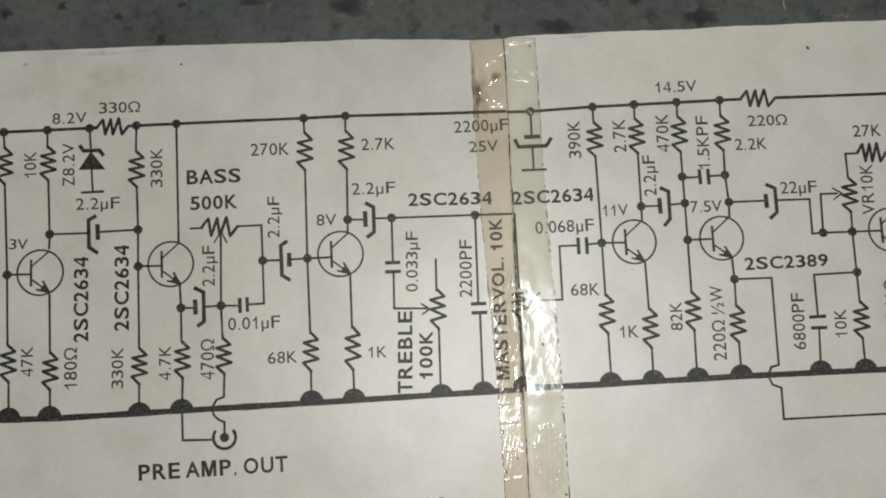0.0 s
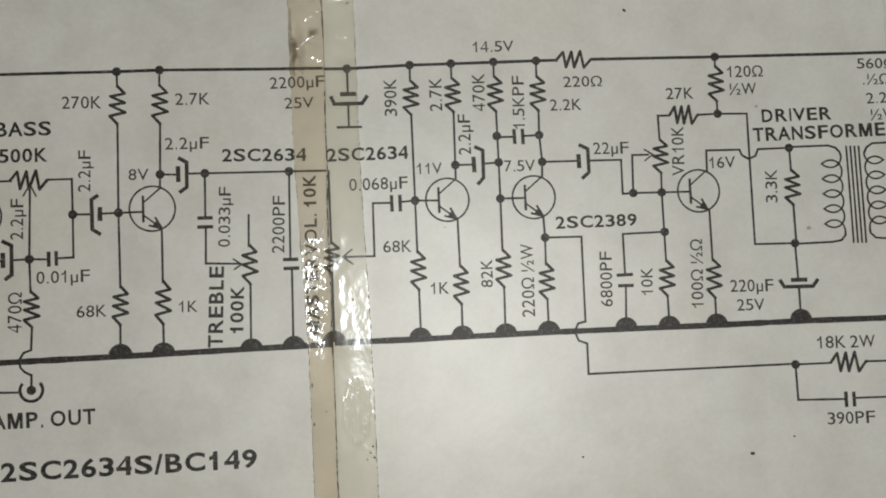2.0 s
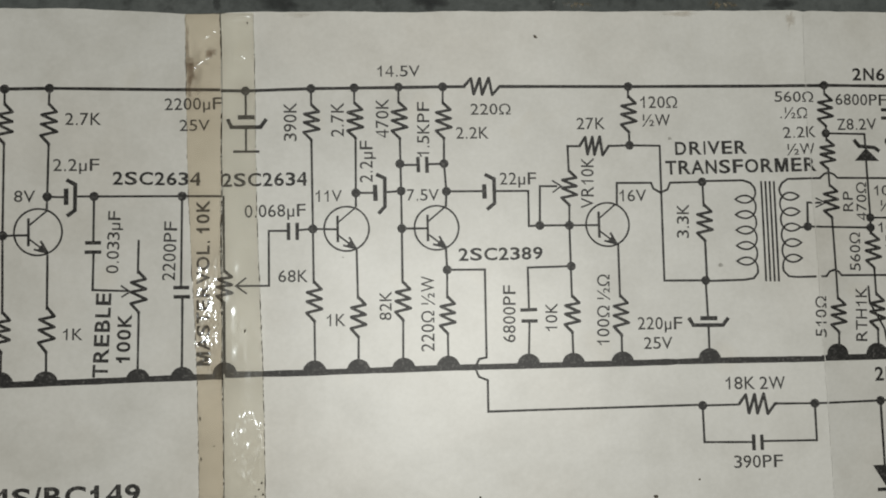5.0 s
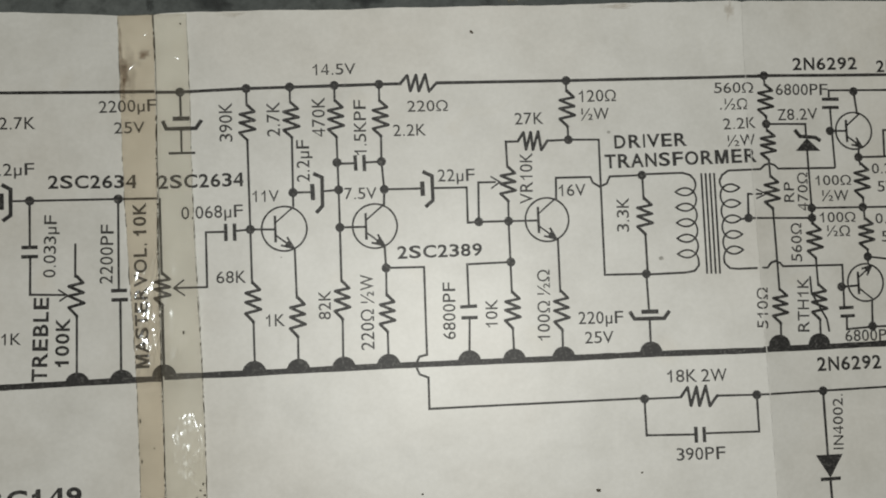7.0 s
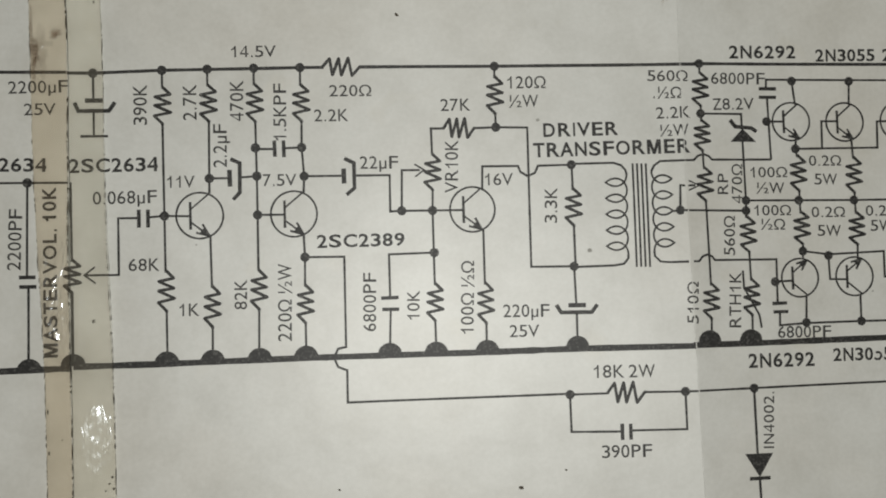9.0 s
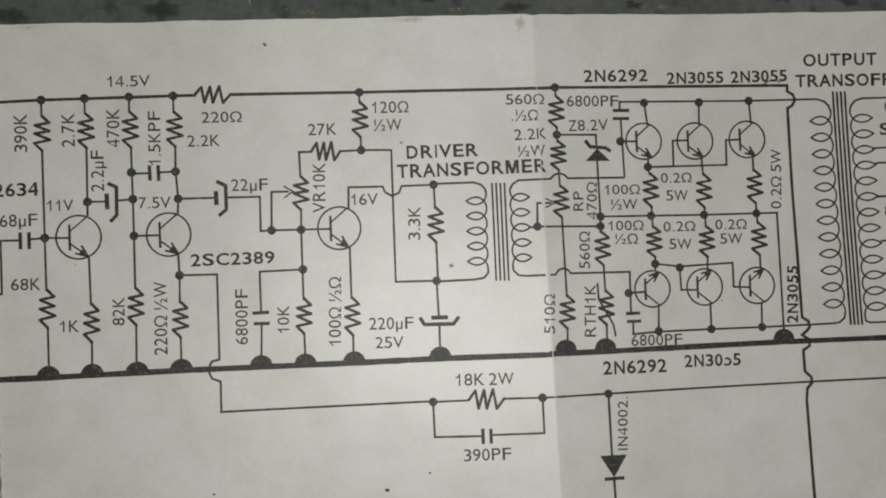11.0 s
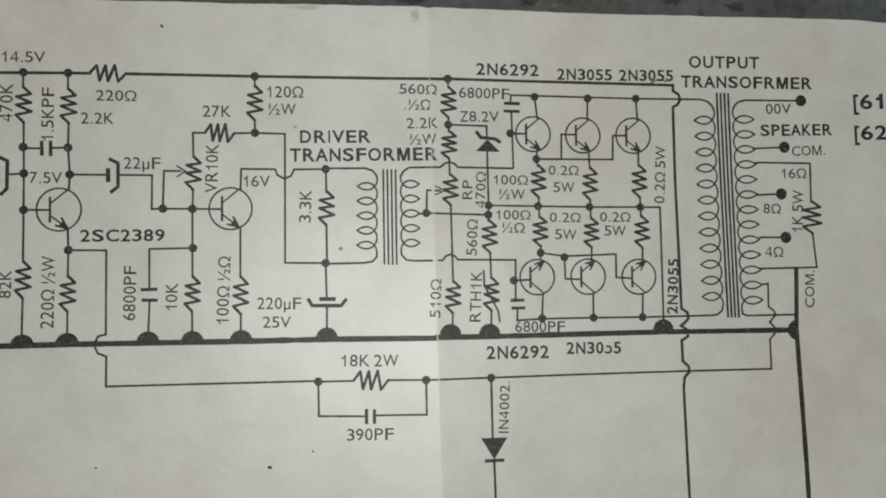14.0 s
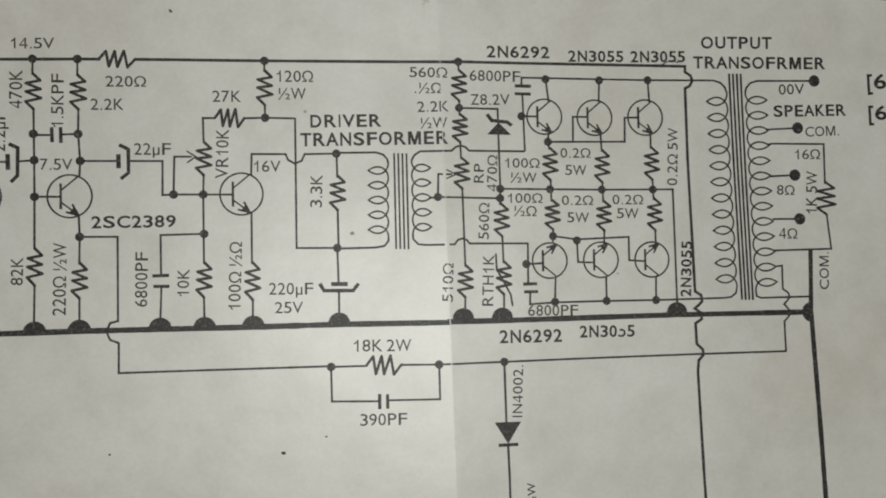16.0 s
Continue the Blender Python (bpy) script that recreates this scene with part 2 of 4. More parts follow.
def top_edge(x):
    y = 18.95 + 0.8 / (1 + math.exp((x + 50) / 4.0)) - 0.95 * math.exp(-((x + 28) / 9.0) ** 2) - 0.85 / (1 + math.exp(-(x - 152) / 9.0))
    y += -0.06 * max(0.0, x - 246) - 0.35 * math.exp(-abs(x - 124.4) / 1.2) - 0.3 * math.exp(-abs(x + 21.6) / 0.6)
    y += 0.62 / (1 + math.exp((x + 27.0) / 3.0)) + 0.4 / (1 + math.exp((x + 105.0) / 5.0)) + 0.28 / (1 + math.exp((150.0 - x) / 6.0))
    return y + 0.22 * noise.noise((x / 17.0, 0.3, 0)) + 0.14 * noise.noise((x / 3.0, 2.3, 0))


LOW = -190.0


def paper(name, left, right, parent):
    cols, rows = 96, 110
    bm = bmesh.new()
    grid = []
    for j in range(rows + 1):
        g = j / rows
        y = 19.2 + (LOW - 19.2) * g
        x0, x1 = left(y), right(y)
        line = []
        for i in range(cols + 1):
            x = x0 + (x1 - x0) * i / cols
            yy = y + (top_edge(x) - 19.2) * (1 - g) ** 6
            line.append(bm.verts.new((x * MM, yy * MM, lift(x, yy) * MM)))
        grid.append(line)
    for j in range(rows):
        for i in range(cols):
            bm.faces.new((grid[j][i], grid[j + 1][i], grid[j + 1][i + 1], grid[j][i + 1]))
    for f in bm.faces:
        f.smooth = True
    ob = part(name, bm, paper_mat, parent)
    thick = ob.modifiers.new("thickness", "SOLIDIFY")
    thick.thickness, thick.offset, thick.use_rim = 0.00011, -1, False
    return ob


sheet_a = tagged(new("circuit_sheet"), "aged off-white paper sheet printed with an amplifier circuit", "paper sheet", "taped circuit sheets")
sheet_b = tagged(new("circuit_sheet"), "creased off-white paper sheet printed with transformers and output stages", "paper sheet", "taped circuit sheets")
paper("paper_panel", lambda y: -170.0, lambda y: seam_x(y) - 0.07, sheet_a)
paper("paper_panel", lambda y: seam_x(y) + 0.07, fold_x, sheet_b)
paper("paper_panel", fold_x, lambda y: 272.0, sheet_b)


# ---- printing ----
INK = 0.06


def owner(x):
    return sheet_a if x < -21.6 else sheet_b


def vert(bm, x, y, up=INK):
    return bm.verts.new((x * MM, y * MM, (lift(x, y) + up) * MM))


def split(points, step=2.5):
    done = [points[0]]
    for a, c in zip(points, points[1:]):
        n = max(1, int(math.hypot(c[0] - a[0], c[1] - a[1]) / step))
        done += [(a[0] + (c[0] - a[0]) * k / n, a[1] + (c[1] - a[1]) * k / n) for k in range(1, n + 1)]
    return done


def strip(bm, w, points, up=INK):
    """A printed line of width w through the points, with mitred corners and faintly uneven edges."""
    pts = split(points)
    left, right = [], []
    for i, (x, y) in enumerate(pts):
        a, c = pts[max(i - 1, 0)], pts[min(i + 1, len(pts) - 1)]
        d0 = Vector((x - a[0], y - a[1]))
        d1 = Vector((c[0] - x, c[1] - y))
        d0 = (d0 if d0.length > 1e-6 else d1).normalized()
        d1 = (d1 if d1.length > 1e-6 else d0).normalized()
        n0, n1 = Vector((-d0.y, d0.x)), Vector((-d1.y, d1.x))
        n = n0 + n1
        n = n.normalized() if n.length > 1e-3 else n0
        k = w / 2 / max(n.dot(n0), 0.55) * (1 + 0.16 * noise.noise((x * 1.3, y * 1.3, w)))
        left.append(vert(bm, x + n.x * k, y + n.y * k, up))
        right.append(vert(bm, x - n.x * k, y - n.y * k, up))
    for i in range(len(pts) - 1):
        bm.faces.new((right[i], right[i + 1], left[i + 1], left[i]))


def disc(bm, x, y, r, a0=0.0, a1=2 * math.pi, n=20, up=INK):
    rim = [vert(bm, x + r * (1 + 0.05 * noise.noise((x, y, k * 0.7))) * math.cos(a0 + (a1 - a0) * k / n), y + r * math.sin(a0 + (a1 - a0) * k / n), up) for k in range(n if a1 - a0 > 6.2 else n + 1)]
    mid = vert(bm, x + r * 0.3 * math.cos((a0 + a1) / 2) * (a1 - a0 < 6.2), y + r * 0.3 * math.sin((a0 + a1) / 2) * (a1 - a0 < 6.2), up)
    for p, q in zip(rim, rim[1:] + rim[:1]):
        bm.faces.new((mid, p, q))


def ring(bm, x, y, r, w, a0=0.0, a1=2 * math.pi, n=36, up=INK):
    strip(bm, w, [(x + r * math.cos(a0 + (a1 - a0) * k / n), y + r * math.sin(a0 + (a1 - a0) * k / n)) for k in range(n + 1)], up)


def wire(w, *points, name="wire_line"):
    bm = bmesh.new()
    strip(bm, w, points)
    part(name, bm, thin_ink_mat if w < 0.5 else ink_mat, owner((points[0][0] + points[-1][0]) / 2))


def dot(x, y, r, name="junction_dot"):
    bm = bmesh.new()
    disc(bm, x, y, r, up=INK + 0.012)
    part(name, bm, ink_mat, owner(x))


def strokes(bm, w, points, up=INK):
    """A pen line of even width with blunt round corners through the points."""
    pts = [Vector(p) for p in points]
    mids = [vert(bm, p.x, p.y, up + 0.003 * k) for k, p in enumerate(pts)]
    last = None
    for k, (a, c) in enumerate(zip(pts, pts[1:])):
        d = (c - a).normalized()
        n = Vector((-d.y, d.x)) * (w / 2) * (1 + 0.12 * noise.noise((a.x * 1.7, a.y * 1.7, w)))
        h = up + 0.003 * k
        al, ar, cl, cr = (vert(bm, p.x, p.y, h) for p in (a + n, a - n, c + n, c - n))
        bm.faces.new((mids[k], ar, cr, mids[k + 1], cl, al))
        if last:
            pd, pl, pr = last
            right = pd.cross(d) < 0
            tip = a + (pd - d).normalized() * w * 0.5
            tip = vert(bm, tip.x, tip.y, h)
            bm.faces.new((mids[k], al, tip, pl) if right else (mids[k], pr, tip, ar))
        last = d, cl, cr


def resistor(a, c, amp, w):
    a, c = Vector(a), Vector(c)
    d = c - a
    n = Vector((-d.y, d.x)).normalized()
    pts = [a - d * 0.03]
    for f, s in ((0.18, 0.98), (0.25, -0.9), (0.43, 1.0), (0.49, -0.95), (0.69, 1.04), (0.78, -1.0)):
        pts.append(a + d * f + n * (amp * 0.93) * s)
    pts += [c, c + d * 0.04]
    bm = bmesh.new()
    strokes(bm, w, [tuple(p) for p in pts], INK + 0.006)
    part("resistor_symbol", bm, ink_mat, owner(a.x))


def ground_mark(x, y, side=0):
    bm = bmesh.new()
    if side:
        disc(bm, x, y, 2.75, math.pi / 2, math.pi * 1.5, up=INK + 0.02)
    else:
        disc(bm, x, y - 0.6, 2.85, 0, math.pi, up=INK + 0.02)
    part("ground_symbol", bm, ink_mat, owner(x))


def capacitor(a, c, e, f, w):
    bm = bmesh.new()
    strip(bm, w, (a, c), INK + 0.01)
    strip(bm, w, (e, f), INK + 0.01)
    part("capacitor_symbol", bm, ink_mat, owner(a[0]))


def electrolytic(plate, bracket, w):
    bm = bmesh.new()
    strip(bm, w + 0.15, plate, INK + 0.01)
    strip(bm, w, bracket, INK + 0.01)
    part("electrolytic_symbol", bm, ink_mat, owner(plate[0][0]))


def solid_mark(*points):
    bm = bmesh.new()
    bm.faces.new([vert(bm, *p, INK + 0.01) for p in points])
    part("diode_symbol", bm, ink_mat, owner(points[0][0]))


def transistor(x, y, r, flip):
    bm = bmesh.new()
    ring(bm, x, y, r, 0.46, n=44)
    up = INK + 0.008
    bx = x - 0.40 * r
    strip(bm, 0.62, ((bx, y - 0.6 * r), (bx, y + 0.6 * r)), up)
    strip(bm, 0.42, ((bx, y + 0.27 * r * flip), (x + 0.38 * r, y + 0.92 * r * flip)), up)
    tip = Vector((x + 0.43 * r, y - 0.92 * r * flip))
    root = Vector((bx, y - 0.27 * r * flip))
    strip(bm, 0.42, (tuple(root), tuple(tip)), up)
    d = (tip - root).normalized()
    n = Vector((-d.y, d.x))
    head = tip - d * 0.03 * r
    for s in (1, -1):
        strip(bm, 0.5, (tuple(head), tuple(head - d * 0.56 * r + n * 0.23 * r * s)), up + 0.004)
    bm.faces.new([vert(bm, *p, up + 0.006) for p in (head, head - d * 0.42 * r + n * 0.18 * r, head - d * 0.42 * r - n * 0.18 * r)])
    part("transistor_symbol", bm, ink_mat, owner(x))


def coil(a, c, n, width):
    """Winding with n loops from a down to c; loops lie to the left for width > 0."""
    a, c = Vector(a), Vector(c)
    d = (c - a) / n
    along = d.normalized()
    side = Vector((along.y, -along.x))
    if side.x < 0:
        side = -side
    half, reach = width / 2, 0.47 * d.length
    pts = []
    for k in range(n * 22 + 1):
        th = 2 * math.pi * k / 22
        out = 0.45 * (1 - math.cos(th)) + 1.1 * (1 - abs(math.cos(th / 2)))
        p = a + d * (th / (2 * math.pi)) + along * reach * math.sin(th) - side * half * out
        pts.append((p.x, p.y))
    bm = bmesh.new()
    strip(bm, 0.47, pts, INK + 0.004)
    part("winding_symbol", bm, thin_ink_mat, owner(a.x))


def jack_mark(x, y):
    bm = bmesh.new()
    disc(bm, x, y, 1.12, up=INK + 0.01)
    ring(bm, x, y, 2.65, 0.75, math.radians(140), math.radians(400), 28)
    part("jack_symbol", bm, ink_mat, owner(x))


# letter widths in units of the type size: advance, left bearing, width of the body
WIDTHS = {"1": (0.556, 0.10, 0.265), "4": (0.556, 0.02, 0.49), "A": (0.667, 0.0, 0.667), "C": (0.722, 0.05, 0.638), "I": (0.278, 0.093, 0.095),
          "K": (0.667, 0.073, 0.594), "L": (0.556, 0.073, 0.448), "M": (0.833, 0.074, 0.685), "O": (0.778, 0.048, 0.684), "R": (0.722, 0.079, 0.631),
          "S": (0.667, 0.045, 0.572), "T": (0.611, 0.023, 0.566), "V": (0.667, 0.004, 0.657), "W": (0.944, 0.012, 0.92), "Z": (0.611, 0.02, 0.563),
          ".": (0.278, 0.091, 0.1), "/": (0.278, 0.0, 0.278), "[": (0.278, 0.068, 0.193), "]": (0.278, 0.019, 0.193), "Ω": (0.768, 0.044, 0.68),
          "μ": (0.576, 0.073, 0.425), "½": (0.834, 0.065, 0.73), " ": (0.21, 0.0, 0.0)}
for letter in "BEFP":
    WIDTHS[letter] = (0.655, 0.078, 0.53)
for letter in "DHNU":
    WIDTHS[letter] = (0.722, 0.078, 0.57)
for letter in "02356789":
    WIDTHS[letter] = (0.556, 0.041, 0.47)
GLYPHS = {}


def glyph(letter, bold):
    """Corners and faces of a letter: x from 0 to 1 over its body, y from 0 to 1 over the height of a capital."""
    key = (letter, bold)
    if key in GLYPHS:
        return GLYPHS[key]
    stem = (0.13, 0.20, 0.21)[bold]
    if letter == "1":
        s = stem / 0.37
        verts = [(1 - s, 0), (1, 0), (1, 1), (1 - s * 0.75, 1), (1 - s, 0.93), (0.42, 0.80), (0, 0.73), (0, 0.73 - stem), (0.45, 0.80 - stem), (1 - s, 0.84 - stem * 0.5)]
        verts, faces = [(x, y, 0.0) for x, y in verts], [(0, 1, 2, 3, 4, 9), (4, 5, 8, 9), (5, 6, 7, 8)]
    elif letter == "4":
        s, k = stem / 0.684, stem * 0.95
        verts = [(0.62, 0, 0), (0.62 + s, 0, 0), (0.62 + s, 1, 0), (0.62, 1, 0), (0, 0.24, 0.002), (1, 0.24, 0.002), (1, 0.24 + k, 0.002), (0, 0.24 + k, 0.002)]
        verts += [(0, 0.24 + k * 0.6, 0.004), (s * 0.95, 0.24 + k, 0.004), (0.62 + s * 0.5, 1 - k * 0.35, 0.004), (0.62 + s * 0.15, 1, 0.004)]
        faces = [(0, 1, 2, 3), (4, 5, 6, 7), (8, 9, 10, 11)]
    elif letter == "M":
        s = stem / 0.957
        k = 0.5 * s * 1.1
        verts = [(0, 0), (s, 0), (s, 1), (0, 1), (1 - s, 0), (1, 0), (1, 1), (1 - s, 1)]
        verts = [(x, y, 0.0) for x, y in verts] + [(x, y, 0.002) for x, y in ((s * 0.3, 1), (s * 1.4, 1), (0.5 + k, 0), (0.5 - k, 0))] + [(x, y, 0.004) for x, y in ((1 - s * 0.3, 1), (1 - s * 1.4, 1), (0.5 - k, 0), (0.5 + k, 0))]
        faces = [(0, 1, 2, 3), (4, 5, 6, 7), (8, 11, 10, 9), (12, 13, 14, 15)]
    else:
        curve = bpy.data.curves.new("letter", "FONT")
        curve.body, curve.size, curve.offset, curve.resolution_u = letter, 1.0, (0.004, 0.021, 0.027)[bold], 4
        holder = new("letter_curve", curve)
        me = bpy.data.meshes.new_from_object(holder.evaluated_get(bpy.context.evaluated_depsgraph_get()))
        bpy.data.objects.remove(holder)
        xs, ys = [v.co.x for v in me.vertices], [v.co.y for v in me.vertices]
        x0, wide, y0, tall = min(xs), max(xs) - min(xs), min(ys), max(ys) - min(ys)
        if letter in "./[]μ½":
            y0, tall = 0.0, 0.70
        verts = [((v.co.x - x0) / wide, (v.co.y - y0) / tall, 0.0) for v in me.vertices]
        faces = [tuple(p.vertices) for p in me.polygons]
        bpy.data.meshes.remove(me)
    GLYPHS[key] = verts, faces
    return GLYPHS[key]


def lettering(body, start, end, height, bold):
    """A printed word whose base line runs from start to end, with capitals of that height, in mm."""
    first, last = WIDTHS[body[0]], WIDTHS[body[-1]]
    total = sum(WIDTHS[c][0] for c in body) - first[1] - (last[0] - last[1] - last[2])
    s, e = Vector(start), Vector(end)
    d = (e - s) / total
    n = Vector((-d.y, d.x)).normalized() * height
    bm = bmesh.new()
    at = -first[1]
    for c in body:
        advance, bearing, wide = WIDTHS[c]
        if c != " ":
            verts, faces = glyph(c, bold)
            made = []
            for x, y, up in verts:
                p = s + d * (at + bearing + wide * x) + n * y
                made.append(vert(bm, p.x, p.y, INK + 0.003 + up))
            for f in faces:
                bm.faces.new([made[k] for k in f])
        at += advance
    part("lettering", bm, ink_mat if bold else text_ink_mat, owner((s.x + e.x) / 2))


def speck(x, y, r, faint=False):
    bm = bmesh.new()
    rim = [vert(bm, x + r * math.cos(k * 0.524) * (1.1 + 0.5 * noise.noise((x, y, k))), y + 0.75 * r * math.sin(k * 0.524) * (1.1 + 0.5 * noise.noise((y, x, k)))) for k in range(12)]
    bm.faces.new(rim)
    part("dirt_speck", bm, faint_mat if faint else speck_mat, owner(x))


# printed circuit: input stages
wire(0.78, (-168.01, 0.22), (-146.47, 0.24), (-123.56, 0.34))
wire(0.78, (-115.95, 0.43), (-104.14, 0.46), (-72.6, 0.46), (-62.21, 0.57), (-30.48, -0.01), (-21.9, -0.15))
dot(-146.47, 0.24, 1.12)
dot(-135.86, 0.26, 1.12)
dot(-125.51, 0.29, 1.12)
dot(-114, 0.48, 1.12)
dot(-104.14, 0.46, 1.12)
dot(-72.6, 0.46, 1.12)
dot(-62.21, 0.57, 1.12)
dot(-135.44, -25.69, 1.12)
dot(-113.98, -25.59, 1.12)
dot(-145.62, -35.14, 1.12)
dot(-114.07, -34.6, 1.12)
dot(-103.86, -45.25, 1.12)
dot(-94.18, -45.18, 1.12)
dot(-83.79, -34.68, 1.12)
dot(-72.91, -34.65, 1.12)
dot(-62.65, -25.53, 1.12)
dot(-51.8, -25.63, 1.12)
dot(-31.13, -25.91, 1.12)
resistor((-146.3, -3.88), (-146.25, -12.77), 1.99, 0.72)
wire(0.54, (-146.47, 0.24), (-146.3, -3.88))
wire(0.54, (-146.25, -12.77), (-145.62, -35.14), (-145.43, -52.31))
resistor((-145.43, -52.31), (-145.14, -60.93), 1.92, 0.72)
wire(0.54, (-145.14, -60.93), (-145.12, -68.13))
wire(0.54, (-135.85, 0.33), (-135.86, -4.35))
resistor((-135.85, -4.07), (-135.71, -12.27), 1.99, 0.72)
wire(0.54, (-135.71, -12.27), (-135.44, -25.69), (-135.57, -29.42))
lettering('10K', (-138.59, -11.43), (-138.6, -4.94), 2.94, 0)
lettering('Z8.2V', (-129.27, -13.97), (-129.24, -3.24), 2.95, 0)
lettering('8.2V', (-134.62, 1.7), (-126.19, 1.74), 2.75, 0)
lettering('330Ω', (-123.14, 3.89), (-113, 3.87), 2.76, 0)
lettering('3V', (-145.23, -28.97), (-140.75, -29.17), 2.58, 0)
lettering('2.2μF', (-129.01, -20), (-118.32, -20.09), 2.87, 0)
wire(0.54, (-125.51, 0.29), (-125.24, -5.12))
wire(0.95, (-128, -3.86), (-127.04, -5.32), (-123.17, -5.36), (-122.08, -6.82))
solid_mark((-125.25, -5.54), (-128.3, -10.07), (-121.69, -10.23))
wire(0.54, (-125.13, -9.94), (-124.88, -15.58))
wire(0.62, (-127.76, -15.73), (-122.13, -15.7))
resistor((-123.56, 0.34), (-115.95, 0.43), 2.14, 0.72)
wire(0.54, (-114, 0.48), (-114.21, -6.2))
resistor((-114.21, -6.2), (-114.14, -14.96), 1.99, 0.72)
wire(0.54, (-114.14, -14.96), (-113.98, -25.59), (-114.07, -34.6), (-114.04, -54.67))
resistor((-114.04, -54.67), (-114.14, -63.02), 1.92, 0.72)
wire(0.54, (-114.14, -63.02), (-114.22, -69.69))
lettering('330K', (-107.81, -15.25), (-107.69, -5.51), 2.95, 0)
lettering('330K', (-117.92, -63.76), (-117.81, -54.08), 2.84, 0)
wire(0.54, (-135.44, -25.69), (-126.16, -25.85))
electrolytic(((-123.83, -23.74), (-123.71, -27.63)), ((-124.09, -21.64), (-126.01, -22.66), (-125.9, -29.33), (-123.73, -30.96)), 0.92)
wire(0.54, (-123.56, -25.7), (-113.98, -25.59))
transistor(-137.69, -34.97, 5.50, 1)
wire(0.54, (-145.62, -35.14), (-140.2, -35.26))
wire(0.54, (-135.45, -40.29), (-135.34, -54.83))
resistor((-135.34, -54.56), (-135.37, -63.28), 1.91, 0.72)
wire(0.54, (-135.37, -63.28), (-135.38, -68.62))
lettering('47K', (-139.38, -59.87), (-139.37, -52.74), 2.84, 0)
lettering('180Ω', (-128.94, -63.35), (-128.88, -53.53), 3.11, 0)
lettering('2SC2634', (-126.17, -52.31), (-126.05, -31.67), 3.56, 1)
lettering('2SC2634', (-116.42, -50.08), (-116.2, -29.24), 3.57, 1)
transistor(-106.15, -34.43, 5.48, 1)
wire(0.54, (-114.07, -34.6), (-108.34, -34.74))
wire(0.54, (-104.14, 0.46), (-104.16, -29.68))
wire(0.54, (-104.04, -39.49), (-103.86, -45.25), (-103.86, -53.56))
resistor((-103.86, -53.56), (-103.74, -62.07), 1.93, 0.72)
wire(0.54, (-103.74, -62.07), (-104, -69.16))
lettering('4.7K', (-106.58, -62.46), (-106.45, -54.24), 2.84, 0)
wire(0.54, (-103.86, -45.25), (-100.46, -45.43))
electrolytic(((-100.42, -43.37), (-100.35, -47.06)), ((-100.64, -40.48), (-98.34, -41.7), (-98.34, -48.81), (-99.99, -49.95)), 0.92)
wire(0.54, (-98.13, -45.27), (-94.18, -45.18))
lettering('2.2μF', (-95.58, -40.32), (-95.39, -30.38), 3.04, 0)
lettering('BASS', (-101.87, -14.97), (-88.58, -15.02), 3.59, 1)
lettering('500K', (-101.14, -21.46), (-89.55, -21.45), 3.44, 1)
wire(0.54, (-101.36, -25.92), (-98.05, -25.94))
resistor((-98.33, -25.92), (-89.65, -25.92), 2.47, 0.72)
wire(0.54, (-89.93, -25.91), (-83.86, -25.92), (-83.79, -34.68), (-83.78, -45.16), (-87.61, -45.24))
wire(0.54, (-94.18, -45.18), (-93.82, -27.67))
wire(0.42, (-95.52, -29.81), (-93.8, -26.84), (-92.35, -29.97), name='arrow_mark')
wire(0.54, (-94.18, -45.18), (-89.67, -45.41))
capacitor((-89.63, -43.5), (-89.58, -47.19), (-87.85, -43.44), (-87.8, -47.01), 0.85)
lettering('0.01μF', (-92.54, -51.27), (-79.98, -51.22), 3.00, 0)
wire(0.54, (-94.18, -45.18), (-93.95, -53.51))
resistor((-93.94, -53.24), (-93.72, -61.64), 1.93, 0.72)
wire(0.54, (-93.72, -61.64), (-93.97, -67.13), (-95.74, -67.7), (-96.86, -69.52), (-96.5, -71.28), (-95.44, -72.39), (-93.97, -73.14), (-94.06, -76.72))
lettering('470Ω', (-96.18, -62.86), (-95.98, -53.14), 3.26, 0)
jack_mark(-94.06, -76.72)
wire(0.54, (-104.01, -70.22), (-104, -76.87), (-96.49, -77.12))
lettering('PRE AMP. OUT', (-114.58, -85.8), (-79.22, -85.56), 3.76, 1)
wire(0.54, (-83.79, -34.68), (-79.25, -34.77))
electrolytic(((-77.28, -33.06), (-77.37, -36.51)), ((-77.61, -30.12), (-79.29, -31.16), (-79.21, -38.5), (-77.19, -39.84)), 0.92)
wire(0.54, (-77.19, -34.72), (-72.91, -34.65), (-67.24, -34.65))
lettering('2.2μF', (-79.52, -29.2), (-79.25, -18.98), 2.94, 0)
wire(0.54, (-72.6, 0.46), (-72.57, -3.55))
resistor((-72.56, -3.41), (-72.68, -12.65), 2.01, 0.72)
wire(0.54, (-72.68, -12.65), (-72.91, -34.65), (-72.79, -53.21))
resistor((-72.78, -52.95), (-72.93, -62.02), 1.94, 0.72)
wire(0.54, (-72.93, -62.02), (-72.98, -67.81))
wire(0.54, (-62.21, 0.57), (-62.35, -3.59))
resistor((-62.34, -3.45), (-62.36, -12.85), 2.01, 0.72)
wire(0.54, (-62.36, -12.85), (-62.65, -25.53), (-62.77, -29.03))
lettering('270K', (-85.95, -8.49), (-76.48, -8.65), 3.06, 0)
lettering('2.7K', (-58.57, -8.33), (-50.16, -8.44), 2.94, 0)
lettering('8V', (-70.32, -26.71), (-65.47, -26.8), 2.77, 0)
transistor(-64.73, -33.94, 5.54, 1)
wire(0.54, (-62.56, -39.31), (-62.61, -52.36))
